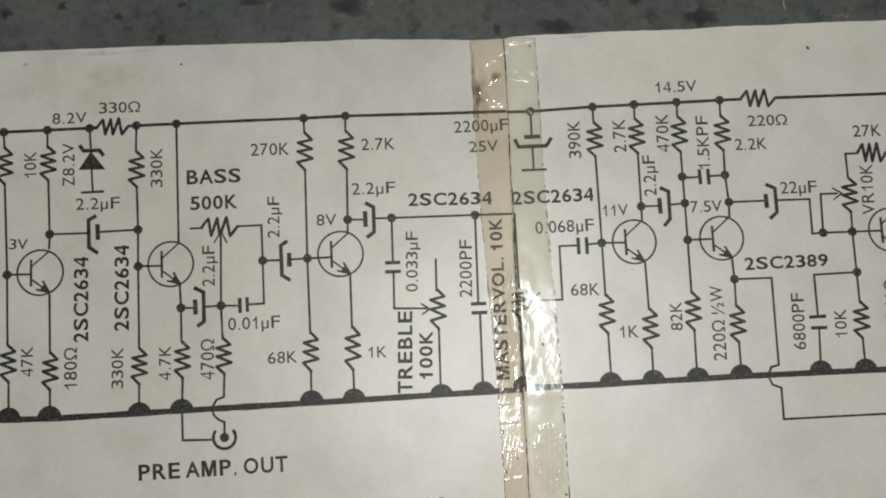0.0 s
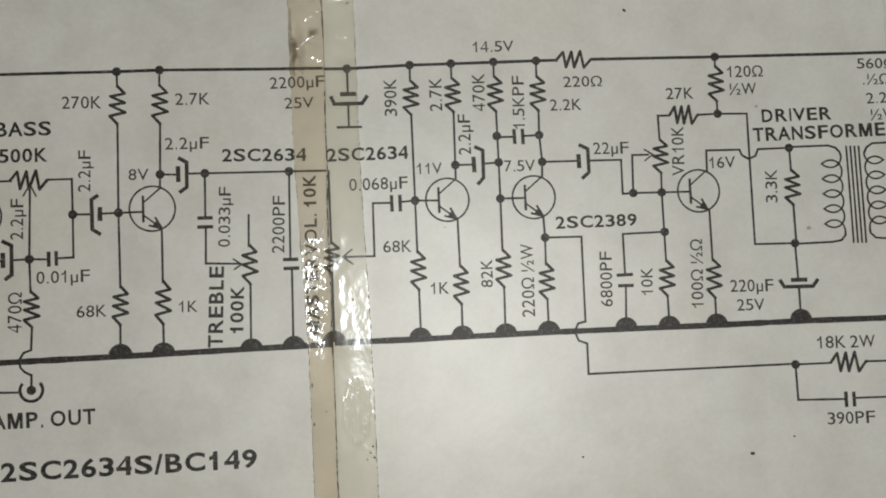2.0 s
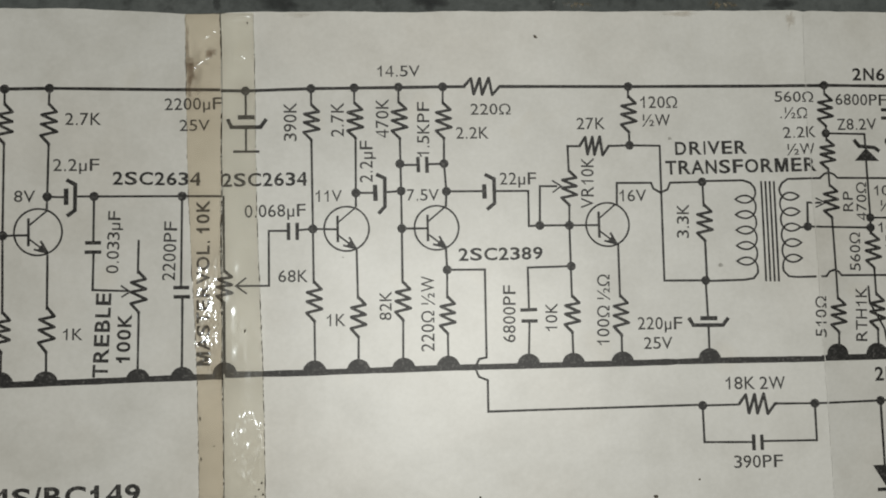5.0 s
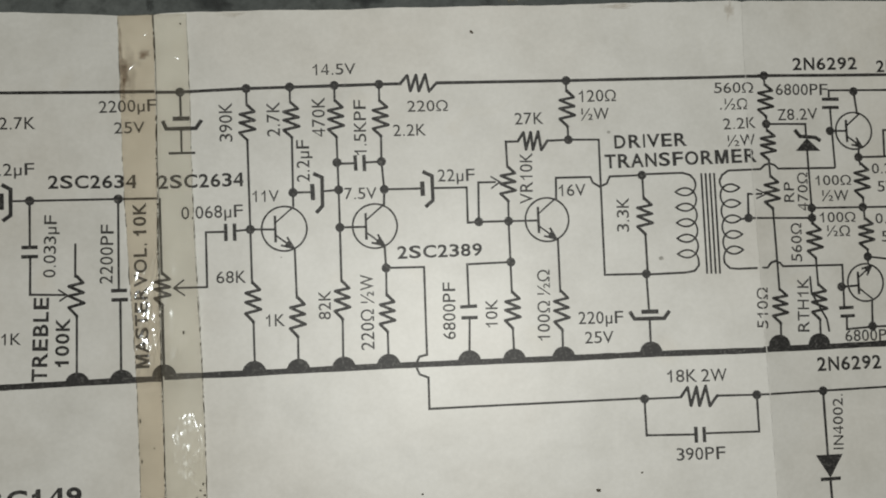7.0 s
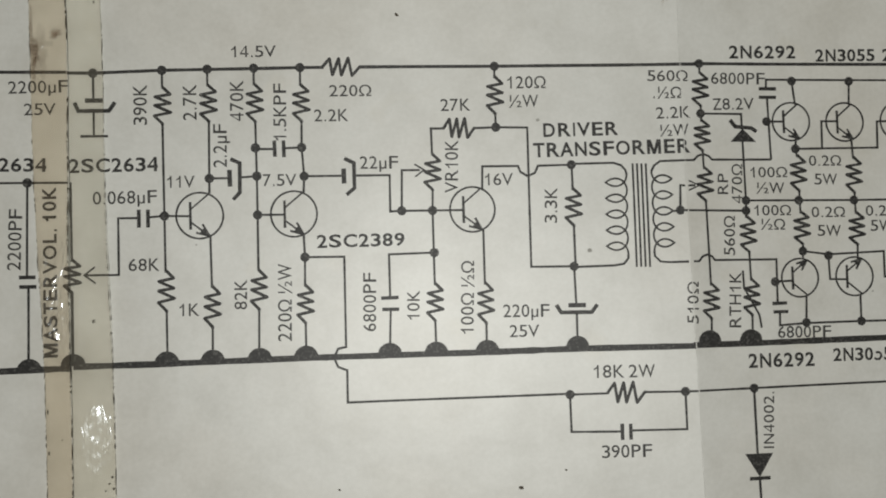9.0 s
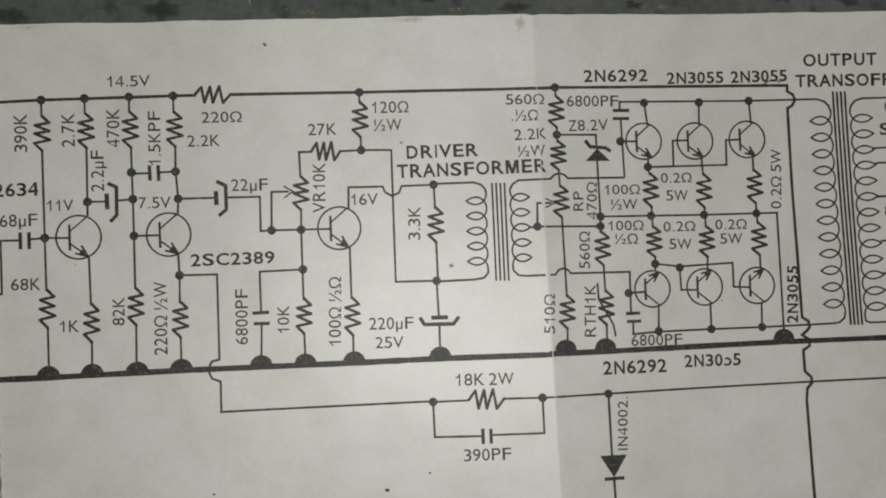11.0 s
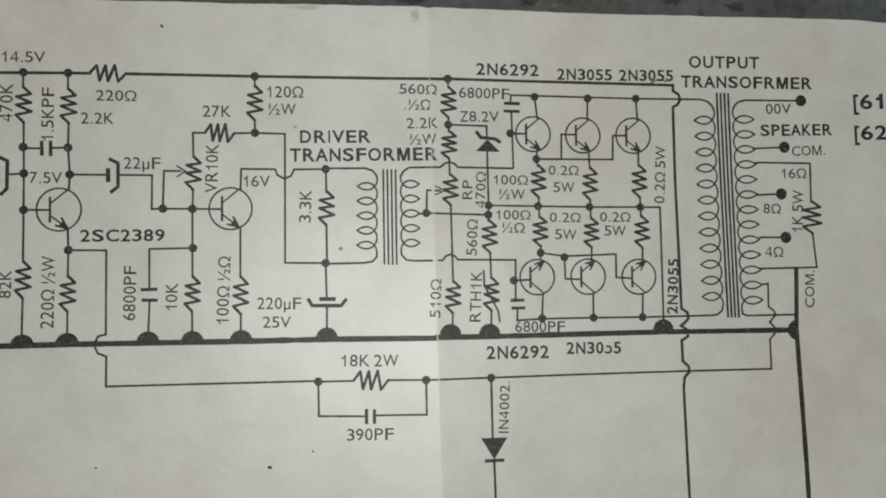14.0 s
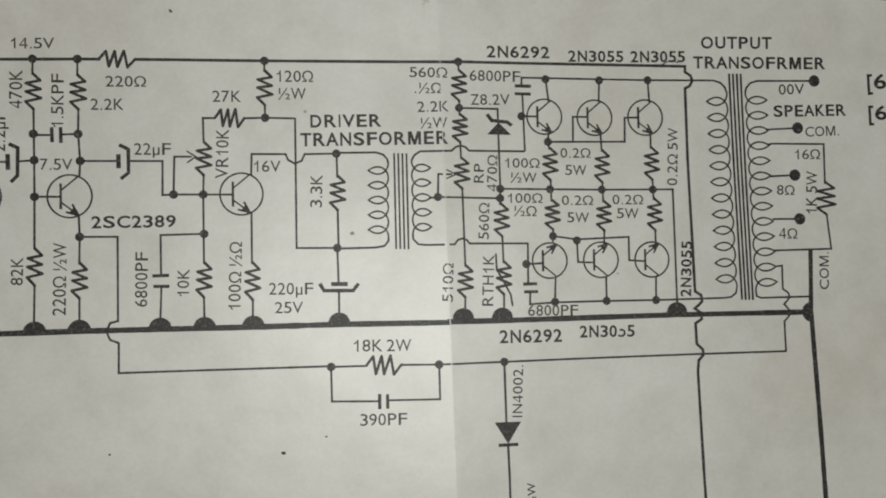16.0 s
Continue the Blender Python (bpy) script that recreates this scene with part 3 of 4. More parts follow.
resistor((-62.6, -52.09), (-62.7, -62.28), 1.94, 0.72)
wire(0.54, (-62.7, -62.28), (-62.66, -68.35))
wire(0.54, (-62.65, -25.53), (-58.35, -25.74))
electrolytic(((-58.28, -23.63), (-58.27, -27.57)), ((-58.2, -21.53), (-56.15, -22.75), (-56.24, -28.92), (-58.09, -30.23)), 0.92)
wire(0.54, (-56.11, -25.57), (-51.8, -25.63), (-31.13, -25.91), (-21.89, -26.07))
lettering('2.2μF', (-61.33, -19.41), (-50.59, -19.49), 2.93, 0)
lettering('2SC2634', (-47.5, -22.89), (-26.81, -23.44), 3.22, 1)
lettering('68K', (-83.21, -59.87), (-76.14, -59.84), 2.86, 0)
lettering('1K', (-58.91, -59.62), (-54.39, -59.72), 2.74, 0)
wire(0.54, (-51.8, -25.63), (-51.96, -36.79))
capacitor((-53.89, -36.7), (-50.15, -36.74), (-53.98, -38.91), (-50.1, -38.96), 0.85)
wire(0.54, (-51.91, -39.15), (-52.13, -47.96), (-44, -48.37))
wire(0.42, (-45.6, -47.05), (-43.45, -48.54), (-45.44, -49.81), name='arrow_mark')
lettering('0.033μF', (-46.17, -44.13), (-45.53, -29.3), 2.92, 0)
wire(0.54, (-41.38, -36.2), (-41.61, -44.36))
resistor((-41.59, -43.94), (-41.46, -53.44), 1.96, 0.72)
wire(0.54, (-41.46, -53.44), (-41.73, -68.08))
lettering('TREBLE', (-48.6, -68.67), (-47.75, -48.86), 3.56, 1)
lettering('100K', (-43.52, -65.43), (-43, -53.91), 3.28, 1)
wire(0.54, (-31.13, -25.91), (-31.5, -47.76))
capacitor((-33.31, -47.81), (-29.56, -47.86), (-33.28, -50.01), (-29.4, -50.07), 0.85)
wire(0.54, (-31.21, -50.25), (-31.46, -68.62))
lettering('2200PF', (-32.95, -46.17), (-32.27, -32.04), 3.06, 0)
ground_mark(-145.12, -69.19)
ground_mark(-135.52, -69.28)
ground_mark(-114.23, -69.56)
ground_mark(-104.13, -69.29)
ground_mark(-73.01, -68.88)
ground_mark(-62.81, -69)
ground_mark(-41.63, -69.04)
ground_mark(-31.33, -68.9)
wire(1.45, (-167.04, -69.68), (-147.12, -69.82), (-133.79, -70.1), (-106.97, -69.87), (-66.38, -69.63), (-32.18, -69.26), (-21.71, -69.2))
lettering('MASTERVOL. 10K', (-24.84, -66.54), (-24.62, -26.98), 3.16, 1)
lettering('2SC2634S/BC149', (-101.46, -98.16), (-41.16, -98.16), 4.54, 2)
lettering('2SC2389/', (-136.27, -98.2), (-102.61, -98.39), 4.59, 2)

# printed circuit: driver stages
lettering('2200μF', (-35.16, -4.98), (-21.57, -4.89), 2.91, 0)
lettering('25V', (-31.68, -10.1), (-24.49, -10.14), 2.77, 0)
lettering('2SC2634', (-21.59, -23.87), (-1.4, -23.78), 3.34, 1)
dot(-15.84, -0.46, 1.12)
dot(-0.09, 0.07, 1.12)
dot(10.41, 0.2, 1.12)
dot(21.26, 0.32, 1.12)
dot(32.19, 0.31, 1.12)
dot(10.39, -25.74, 1.12)
dot(21.25, -18.71, 1.12)
dot(32.11, -18.8, 1.12)
dot(21.43, -25.42, 1.12)
dot(32.54, -25.68, 1.12)
dot(-0.1, -34.37, 1.12)
dot(21.41, -34.64, 1.12)
dot(32.28, -44.96, 1.12)
dot(55.49, -34.51, 1.12)
dot(62.89, -34.6, 1.12)
dot(63, -44.73, 1.12)
dot(78.88, 0.08, 1.12)
dot(78.81, -14.77, 1.12)
dot(97, -24.27, 1.12)
dot(96.82, -49, 1.12)
wire(0.78, (-21.71, -0.36), (-15.84, -0.46), (-0.09, 0.07), (32.19, 0.31), (37.82, 0.29))
wire(0.78, (46.24, 0.28), (78.88, 0.08), (129.58, -0.12))
resistor((37.68, 0.29), (46.39, 0.28), 2.25, 0.72)
wire(0.54, (-15.84, -0.46), (-15.86, -6.62))
electrolytic(((-17.81, -6.9), (-13.76, -6.91)), ((-20.18, -7.32), (-19.34, -9.32), (-12.37, -9.35), (-10.96, -7.36)), 0.92)
wire(0.54, (-15.86, -9.47), (-15.88, -15.31))
wire(0.62, (-18.94, -15.28), (-12.67, -15.33))
wire(0.54, (-21.36, -25.98), (-21.34, -44.53))
resistor((-21.32, -44.25), (-21.36, -51.71), 1.97, 0.72)
wire(0.54, (-21.36, -51.71), (-21.42, -67.16))
wire(0.42, (-16.14, -45.85), (-18.62, -47.75), (-16.02, -49.73), name='arrow_mark')
wire(0.54, (-18.62, -47.75), (-10.77, -47.88), (-10.68, -34.66), (-5.96, -34.72))
capacitor((-5.95, -32.75), (-5.97, -36.95), (-3.86, -32.77), (-3.89, -36.98), 0.85)
wire(0.54, (-3.73, -34.6), (-0.1, -34.37), (5.91, -34.58))
lettering('0.068μF', (-16.35, -31.37), (-1.75, -31.26), 3.06, 0)
wire(0.54, (-0.09, 0.07), (-0.12, -4.25))
resistor((-0.12, -4.1), (-0.18, -12.56), 2.03, 0.72)
wire(0.54, (-0.18, -12.56), (-0.1, -34.37), (-0.1, -47.64))
resistor((-0.1, -47.36), (-0.05, -56.64), 1.98, 0.72)
wire(0.54, (-0.05, -56.64), (-0.04, -67.63))
lettering('390K', (-3.7, -12.82), (-3.64, -3.37), 3.14, 0)
lettering('2.7K', (7.72, -11.89), (7.81, -3.41), 3.15, 0)
lettering('470K', (18.65, -12.24), (18.79, -2.57), 3.16, 0)
lettering('1.5KPF', (28.56, -17.04), (28.8, -3.47), 3.02, 0)
lettering('2.2μF', (14.52, -23.22), (14.66, -12.94), 3.14, 0)
lettering('11V', (0.66, -27.76), (6.98, -27.83), 2.81, 0)
lettering('7.5V', (22.81, -27.85), (30.64, -27.94), 2.85, 0)
lettering('14.5V', (16.14, 2.95), (26.61, 2.93), 2.72, 0)
wire(0.54, (10.41, 0.2), (10.36, -3.84))
resistor((10.36, -3.7), (10.55, -12.19), 2.04, 0.72)
wire(0.54, (10.55, -12.19), (10.34, -29.28))
transistor(8.02, -34.47, 5.42, 1)
wire(0.54, (10.35, -39.42), (10.45, -51.57))
resistor((10.45, -51.29), (10.45, -60.72), 1.98, 0.72)
wire(0.54, (10.45, -60.72), (10.35, -67.45))
lettering('68K', (-8.55, -47.08), (-1.49, -47.2), 2.92, 0)
lettering('1K', (2.84, -57.94), (7.43, -58.03), 2.93, 0)
wire(0.54, (10.39, -25.74), (15.04, -25.79))
electrolytic(((15.07, -23.79), (15.16, -27.78)), ((15.39, -21.23), (17.5, -22.25), (17.4, -29.22), (15.81, -30.9)), 0.92)
wire(0.54, (17.59, -25.67), (21.43, -25.42))
wire(0.54, (21.26, 0.32), (21.2, -3.74))
resistor((21.2, -3.6), (21.36, -12.4), 2.04, 0.72)
wire(0.54, (21.36, -12.4), (21.43, -25.42), (21.41, -34.64), (21.32, -48))
resistor((21.33, -47.86), (21.3, -56.92), 1.99, 0.72)
wire(0.54, (21.3, -56.92), (21.09, -67.71))
wire(0.54, (21.24, -19), (25.81, -19.03))
capacitor((25.7, -17.02), (25.78, -20.89), (27.85, -17.04), (27.91, -21.06), 0.85)
wire(0.54, (27.81, -18.9), (32.11, -18.8))
wire(0.54, (32.19, 0.31), (32.11, -4.06))
resistor((32.11, -3.91), (32.24, -12.46), 2.05, 0.72)
wire(0.54, (32.24, -12.46), (32.11, -18.8), (32.54, -25.68), (32.32, -29.52))
transistor(29.93, -34.61, 5.43, 1)
wire(0.54, (21.41, -34.64), (27.94, -34.72))
wire(0.54, (32.1, -39.74), (32.28, -44.96), (32.12, -51.97))
resistor((32.13, -51.69), (32.08, -60.48), 1.99, 0.72)
wire(0.54, (32.08, -60.48), (32.05, -67.68))
lettering('82K', (18.49, -56.87), (18.61, -49.91), 2.94, 0)
lettering('220Ω ½W', (28.74, -64.7), (29.12, -46.45), 3.23, 0)
lettering('2SC2389', (35.17, -42.89), (55.97, -42.92), 3.16, 1)
wire(0.54, (32.28, -44.96), (41.54, -45.1), (41.42, -66.51), (39.56, -66.88), (38.52, -68.93), (39.45, -71.17), (41.56, -72.05), (41.49, -79.62), (94.56, -79.65))
lettering('220Ω', (38.98, -6.7), (48.98, -6.74), 2.75, 0)
lettering('2.2K', (35.25, -12.63), (43.33, -12.67), 2.89, 0)
wire(0.54, (32.54, -25.68), (41.86, -25.77))
electrolytic(((41.91, -24.04), (41.96, -27.63)), ((42.11, -21.61), (44.39, -22.77), (44.38, -28.8), (42.48, -30.35)), 0.92)
wire(0.54, (44.46, -25.79), (52.84, -25.88), (52.75, -34.61), (55.49, -34.51), (70.32, -34.69))
lettering('22μF', (45.8, -24.22), (54.92, -24.32), 3.04, 0)
wire(0.54, (55.49, -34.51), (55.78, -24.76), (60.13, -24.79))
wire(0.42, (58.86, -23.34), (61.15, -24.8), (58.92, -26.37), name='arrow_mark')
wire(0.54, (66.28, -14.84), (63.06, -14.82), (63.15, -21.35))
resistor((63.16, -21.21), (63.05, -29.58), 2.05, 0.72)
wire(0.54, (63.05, -29.58), (62.89, -34.6), (62.89, -52.52))
lettering('VR10K', (69.15, -30.51), (69.56, -17.78), 3.18, 0)
resistor((66.28, -14.84), (73.49, -14.88), 2.50, 0.72)
wire(0.54, (73.49, -14.88), (78.81, -14.77), (86.5, -14.97), (86.35, -48.82), (96.82, -49))
lettering('27K', (65.53, -10.61), (72.75, -10.64), 2.94, 0)
wire(0.54, (78.88, 0.08), (78.78, -2.87))
resistor((78.79, -2.58), (78.78, -11.4), 2.08, 0.72)
wire(0.54, (78.78, -11.4), (78.81, -14.77))
lettering('120Ω', (81.95, -5.39), (91.34, -5.42), 2.98, 0)
lettering('½W', (82.23, -9.95), (89.38, -9.99), 2.98, 0)
transistor(72.52, -34.57, 5.43, 1)
wire(0.54, (75.03, -29.85), (75.23, -24.21), (83.93, -24.3), (84.47, -25.75), (86.19, -26.79), (88.01, -26.08), (88.81, -24.34), (97, -24.27))
wire(0.54, (74.99, -39.2), (74.94, -52.75))
resistor((74.95, -52.46), (75.03, -61.93), 2.02, 0.72)
wire(0.54, (75.03, -61.93), (74.94, -67.97))
lettering('16V', (75.8, -28.85), (82.57, -28.93), 2.94, 0)
wire(0.54, (63, -44.73), (52.16, -44.85), (52.16, -55.15))
capacitor((50, -55.25), (54.16, -55.18), (50.21, -57.91), (54.22, -57.99), 0.85)
wire(0.54, (52.21, -58.1), (51.78, -67.71))
resistor((62.9, -52.24), (62.76, -60.97), 2.01, 0.72)
wire(0.54, (62.76, -60.97), (62.81, -67.97))
lettering('6800PF', (48.63, -63.05), (49.02, -49.17), 3.11, 0)
lettering('10K', (59.02, -60.61), (59.24, -53.73), 2.97, 0)
lettering('100Ω ½Ω', (71.89, -64.4), (72.52, -47.02), 3.13, 0)
lettering('220μF', (79.15, -60.75), (90.4, -60.99), 3.08, 0)
lettering('25V', (80.56, -65.57), (87.71, -65.73), 2.93, 0)
wire(0.54, (96.82, -49), (97.01, -58.14))
electrolytic(((95.08, -58.38), (99.35, -58.46)), ((92.14, -58.18), (93.23, -60.05), (100.75, -60.2), (102.17, -58.39)), 0.92)
wire(0.54, (97.05, -60.41), (97, -67.77))
ground_mark(-21.44, -68.1)
ground_mark(-0.19, -68.3)
ground_mark(10.33, -68.28)
ground_mark(21.22, -68.25)
ground_mark(32.04, -68.1)
ground_mark(51.76, -68.14)
ground_mark(62.8, -68.25)
ground_mark(75.08, -68.25)
ground_mark(96.99, -68.05)
wire(1.45, (-21.37, -68.84), (-1.99, -68.95), (31.46, -68.77), (75.05, -68.96), (96.96, -68.9), (125.89, -69.15))

# printed circuit: transformers and output stages
wire(0.78, (127.98, -0.02), (129.63, 0), (164.63, -0.41), (192.5, -0.83), (192.43, -2.38), (193.98, -3.33), (194.54, -4.73), (193.67, -6.26), (192.38, -6.86), (192.6, -28.4), (193.09, -46.73), (193.53, -62.68), (195.21, -63.81), (195.44, -65.48), (194.44, -66.49), (193.29, -67.36), (195.11, -68.64), (195.19, -70.31), (193.39, -71.43), (193.56, -77.01), (195.21, -78.59), (195.29, -80.1), (193.95, -81.54), (193.64, -84.53), (194.56, -113.23), (195.37, -132.22))
dot(129.63, 0, 1.12)
dot(129.6, -12.34, 1.12)
dot(123.4, -36.07, 1.12)
dot(140.19, -34.05, 1.12)
dot(140.08, -36.59, 1.12)
dot(153.74, -34.3, 1.12)
dot(168.05, -34.56, 1.12)
dot(182.38, -34.68, 1.12)
dot(153.35, -4.49, 1.12)
dot(168.16, -4.74, 1.12)
dot(181.76, -4.67, 1.12)
dot(146.5, -14.51, 1.12)
dot(153.53, -21.47, 1.12)
dot(154.24, -46.91, 1.12)
dot(160.78, -48.19, 1.12)
dot(146.74, -54.26, 1.12)
dot(154.34, -64.53, 1.12)
dot(168.62, -64.67, 1.12)
dot(182.44, -64.8, 1.12)
dot(94.68, -79.84, 1.12)
dot(122.74, -80.04, 1.12)
dot(140.11, -80, 1.12)
wire(0.54, (97.07, -24.06), (97.13, -30.55))
resistor((97.14, -30.25), (97.1, -39.07), 2.09, 0.72)
wire(0.54, (97.1, -39.07), (97.17, -49.17))
lettering('3.3K', (93.05, -38.35), (93.35, -29.85), 3.09, 0)
lettering('DRIVER', (90.43, -17.4), (108.95, -17.25), 3.38, 1)
lettering('TRANSFORMER', (87.78, -22.34), (126.51, -22.01), 3.54, 1)
wire(0.54, (97.07, -24.06), (107.38, -24.04), (109.26, -24.68), (110.26, -25.89), (110.52, -26.94))
coil((110.52, -26.94), (110.21, -46.41), 5, 5.21)
wire(0.54, (110.21, -46.41), (110.17, -47.45), (109.08, -48.73), (106.71, -49.08), (97.17, -49.17))
wire(0.54, (147.16, -24.03), (132.01, -23.79), (131.14, -22.87), (129.8, -22.39), (128.44, -22.8), (127.34, -23.82), (118.95, -23.9), (117.43, -24.9), (116.62, -26.36))
coil((116.62, -26.36), (116.6, -45.91), 5, -4.94)
wire(0.54, (116.6, -45.91), (116.7, -47.09), (117.98, -48.45), (120.06, -48.68), (127.53, -48.66), (128.47, -47.5), (129.68, -47.11), (130.86, -47.58), (131.58, -48.5), (147.29, -48.76), (147.1, -59.63))
wire(0.5, (112.1, -24.31), (112.16, -49.58))
wire(0.5, (113.18, -24.34), (113.24, -49.61))
wire(0.5, (114.27, -24.37), (114.32, -49.65))
wire(0.5, (115.35, -24.4), (115.39, -49.69))
wire(0.54, (121.15, -36.29), (123.4, -36.07), (140.08, -36.59))
wire(0.54, (123.4, -36.07), (123.65, -29.98), (127.39, -30.09))
wire(0.42, (125.79, -28.85), (128.44, -30.12), (125.69, -31.23), name='arrow_mark')
wire(0.54, (129.63, 0), (129.69, -2.56))
resistor((129.69, -2.41), (129.68, -10.39), 2.13, 0.72)
wire(0.54, (129.68, -10.39), (129.67, -14.45))
resistor((129.69, -14.15), (129.69, -21.48), 2.12, 0.72)
wire(0.54, (129.69, -21.48), (129.81, -26.13))
resistor((129.82, -25.83), (129.94, -33.89), 2.12, 0.72)
wire(0.54, (129.94, -33.89), (130.26, -54.67))
resistor((130.28, -54.37), (130.07, -62.64), 2.11, 0.72)
wire(0.54, (130.07, -62.64), (129.85, -67.92))
lettering('560Ω', (116.58, -4.13), (126.61, -4.31), 2.69, 0)
lettering('.½Ω', (117.91, -8.35), (124.94, -8.49), 2.84, 0)
lettering('2.2K', (118.46, -13.45), (126.85, -13.33), 2.84, 0)
lettering('½W', (119.19, -17.79), (126.38, -17.67), 2.84, 0)
lettering('6800PF', (132.61, -5.02), (146.42, -5.27), 2.88, 0)
lettering('Z8.2V', (132.8, -11.5), (143.42, -11.43), 2.88, 0)
wire(0.54, (129.6, -12.34), (140.03, -12.56), (140.05, -15.88))
wire(0.95, (137.09, -14), (138.39, -15.69), (142.46, -16.08), (143.8, -17.02))
solid_mark((140.19, -16.18), (137.02, -19.42), (143.54, -19.57))
wire(0.54, (140.06, -19.34), (140.19, -34.05), (140, -38.37))
wire(0.54, (140.19, -34.05), (153.74, -34.3), (168.05, -34.56), (188.02, -34.69), (188.4, -67.75))
wire(0.54, (200.59, -4.68), (181.76, -4.67), (146.77, -4.07), (146.68, -6.34))
capacitor((144.85, -6.31), (149.28, -6.39), (144.76, -8.43), (149.19, -8.51), 0.85)
wire(0.54, (146.89, -8.62), (147.16, -24.03))
transistor(152.76, -14.65, 4.75, 1)
wire(0.54, (146.5, -14.51), (150.92, -14.6))
wire(0.54, (153.35, -4.49), (154.02, -10.42))
wire(0.54, (153.8, -18.91), (153.53, -21.47), (153.9, -23.6))
resistor((153.91, -23.3), (153.99, -31.9), 2.14, 0.72)
wire(0.54, (153.99, -31.9), (154.05, -37.61))
resistor((154.06, -37.31), (154.32, -45.12), 2.13, 0.72)
wire(0.54, (154.32, -45.12), (154.15, -49.01))
transistor(166.62, -14.95, 4.80, 1)
wire(0.54, (160.46, -21.49), (160.61, -14.67), (164.77, -14.75))
wire(0.54, (168.16, -4.74), (167.9, -10.7))
wire(0.54, (168.14, -19.1), (168.37, -24.27))
resistor((168.38, -23.96), (168.29, -32.6), 2.15, 0.72)
wire(0.54, (168.29, -32.6), (168.35, -38.05))
resistor((168.36, -37.75), (168.45, -45.6), 2.14, 0.72)
wire(0.54, (168.45, -45.6), (168.28, -49.36))
wire(0.54, (153.53, -21.47), (174.87, -21.54), (175.02, -14.97), (179.09, -14.91))
transistor(180.81, -14.94, 4.85, 1)
wire(0.54, (181.76, -4.67), (182.1, -10.68))
wire(0.54, (182.18, -19.11), (182.12, -23.55))
resistor((182.14, -23.24), (182.35, -31.94), 2.16, 0.72)
wire(0.54, (182.35, -31.94), (182.55, -37.57))
resistor((182.56, -37.27), (182.77, -45.78), 2.15, 0.72)
wire(0.54, (182.77, -45.78), (182.74, -49.42))
lettering('0.2Ω', (156.88, -25.79), (165.2, -25.86), 2.61, 0)
lettering('5W', (158.05, -30.5), (163.9, -30.66), 2.77, 0)
lettering('100Ω', (141.64, -28.39), (151.08, -28.51), 2.59, 0)
lettering('½W', (142.99, -32.33), (150.14, -32.54), 2.74, 0)
lettering('RP', (135.72, -32.42), (135.94, -27.34), 2.69, 0)
lettering('470Ω', (139.25, -34.77), (139.66, -25.04), 2.70, 0)
lettering('100Ω', (142.15, -37.84), (151.59, -37.98), 2.59, 0)
lettering('½Ω', (143.67, -41.33), (149.89, -41.53), 2.73, 0)
lettering('0.2Ω', (156.92, -38.6), (165.53, -38.72), 2.61, 0)
lettering('5W', (158.23, -43.3), (164.23, -43.5), 2.77, 0)
lettering('0.2Ω', (170.96, -38.59), (179.52, -38.7), 2.64, 0)
lettering('5W', (172.02, -42.4), (178.08, -42.59), 2.79, 0)
lettering('0.2Ω 5W', (189.33, -33.66), (190.1, -17.91), 2.90, 0)
lettering('560Ω', (136.74, -47.5), (137.15, -37.83), 2.83, 0)
lettering('RTH1K', (137.48, -65.15), (138.07, -51.71), 2.98, 0)
lettering('510Ω', (126.73, -63.81), (127.16, -53.66), 2.82, 0)
resistor((140.16, -38.22), (140.4, -46.73), 2.12, 0.72)
wire(0.54, (140.4, -46.73), (140.54, -53.88))
resistor((140.55, -53.58), (140.48, -62.18), 2.12, 0.72)
wire(0.54, (140.48, -62.18), (140.38, -67.5))
wire(0.54, (138.54, -51.28), (138.66, -55.44), (142.29, -62.25), (142.75, -65.37))
capacitor((145.74, -59.57), (149.54, -59.57), (145.95, -61.65), (149.75, -61.67), 0.85)
wire(0.54, (147.61, -61.87), (147.47, -64.98), (154.34, -64.68), (168.62, -64.67), (182.44, -64.8), (202.28, -64.7))
transistor(153.18, -53.46, 4.73, -1)
wire(0.54, (146.74, -54.26), (151.31, -54.13))
wire(0.54, (154.66, -57.84), (154.34, -64.53))
wire(0.54, (154.24, -46.91), (160.79, -47.89), (175.19, -47.49), (175.2, -53.82), (179.38, -54.13))
transistor(167.31, -53.53, 4.78, -1)
wire(0.54, (160.78, -48.19), (160.97, -54.05), (165.42, -54.22))
wire(0.54, (168.64, -57.93), (168.62, -64.67))
transistor(181.59, -53.75, 4.76, -1)
wire(0.54, (182.62, -58.17), (182.44, -64.8))
lettering('6800PF', (146.87, -68.07), (160.59, -68.37), 2.90, 0)
lettering('2N6292', (138.99, -75.09), (155.97, -75.29), 3.49, 1)
lettering('2N30', (160.92, -74.32), (171.21, -74.49), 3.24, 1)
lettering('5', (174.07, -74.54), (176.18, -74.57), 3.24, 1)
wire(0.52, (171.6, -73.9), (172.1, -74.25), (172.9, -74.2), (173.4, -73.6), (173.3, -72.9), (172.7, -72.5), (172.0, -72.6), name="broken_digit")
lettering('2N6292', (137.39, 1.24), (154.51, 1.13), 3.20, 1)
lettering('2N3055', (159.71, 0.28), (175.09, 0.2), 3.09, 1)
lettering('2N3055', (177.12, 0.17), (192.56, 0.25), 3.14, 1)
lettering('2N3055', (192.36, -64.14), (193.13, -49.02), 3.04, 1)
lettering('OUTPUT', (197.19, 4.06), (217.71, 4.12), 3.35, 1)
lettering('TRANSOFRMER', (194.86, -1.41), (233.52, -1.43), 3.36, 1)
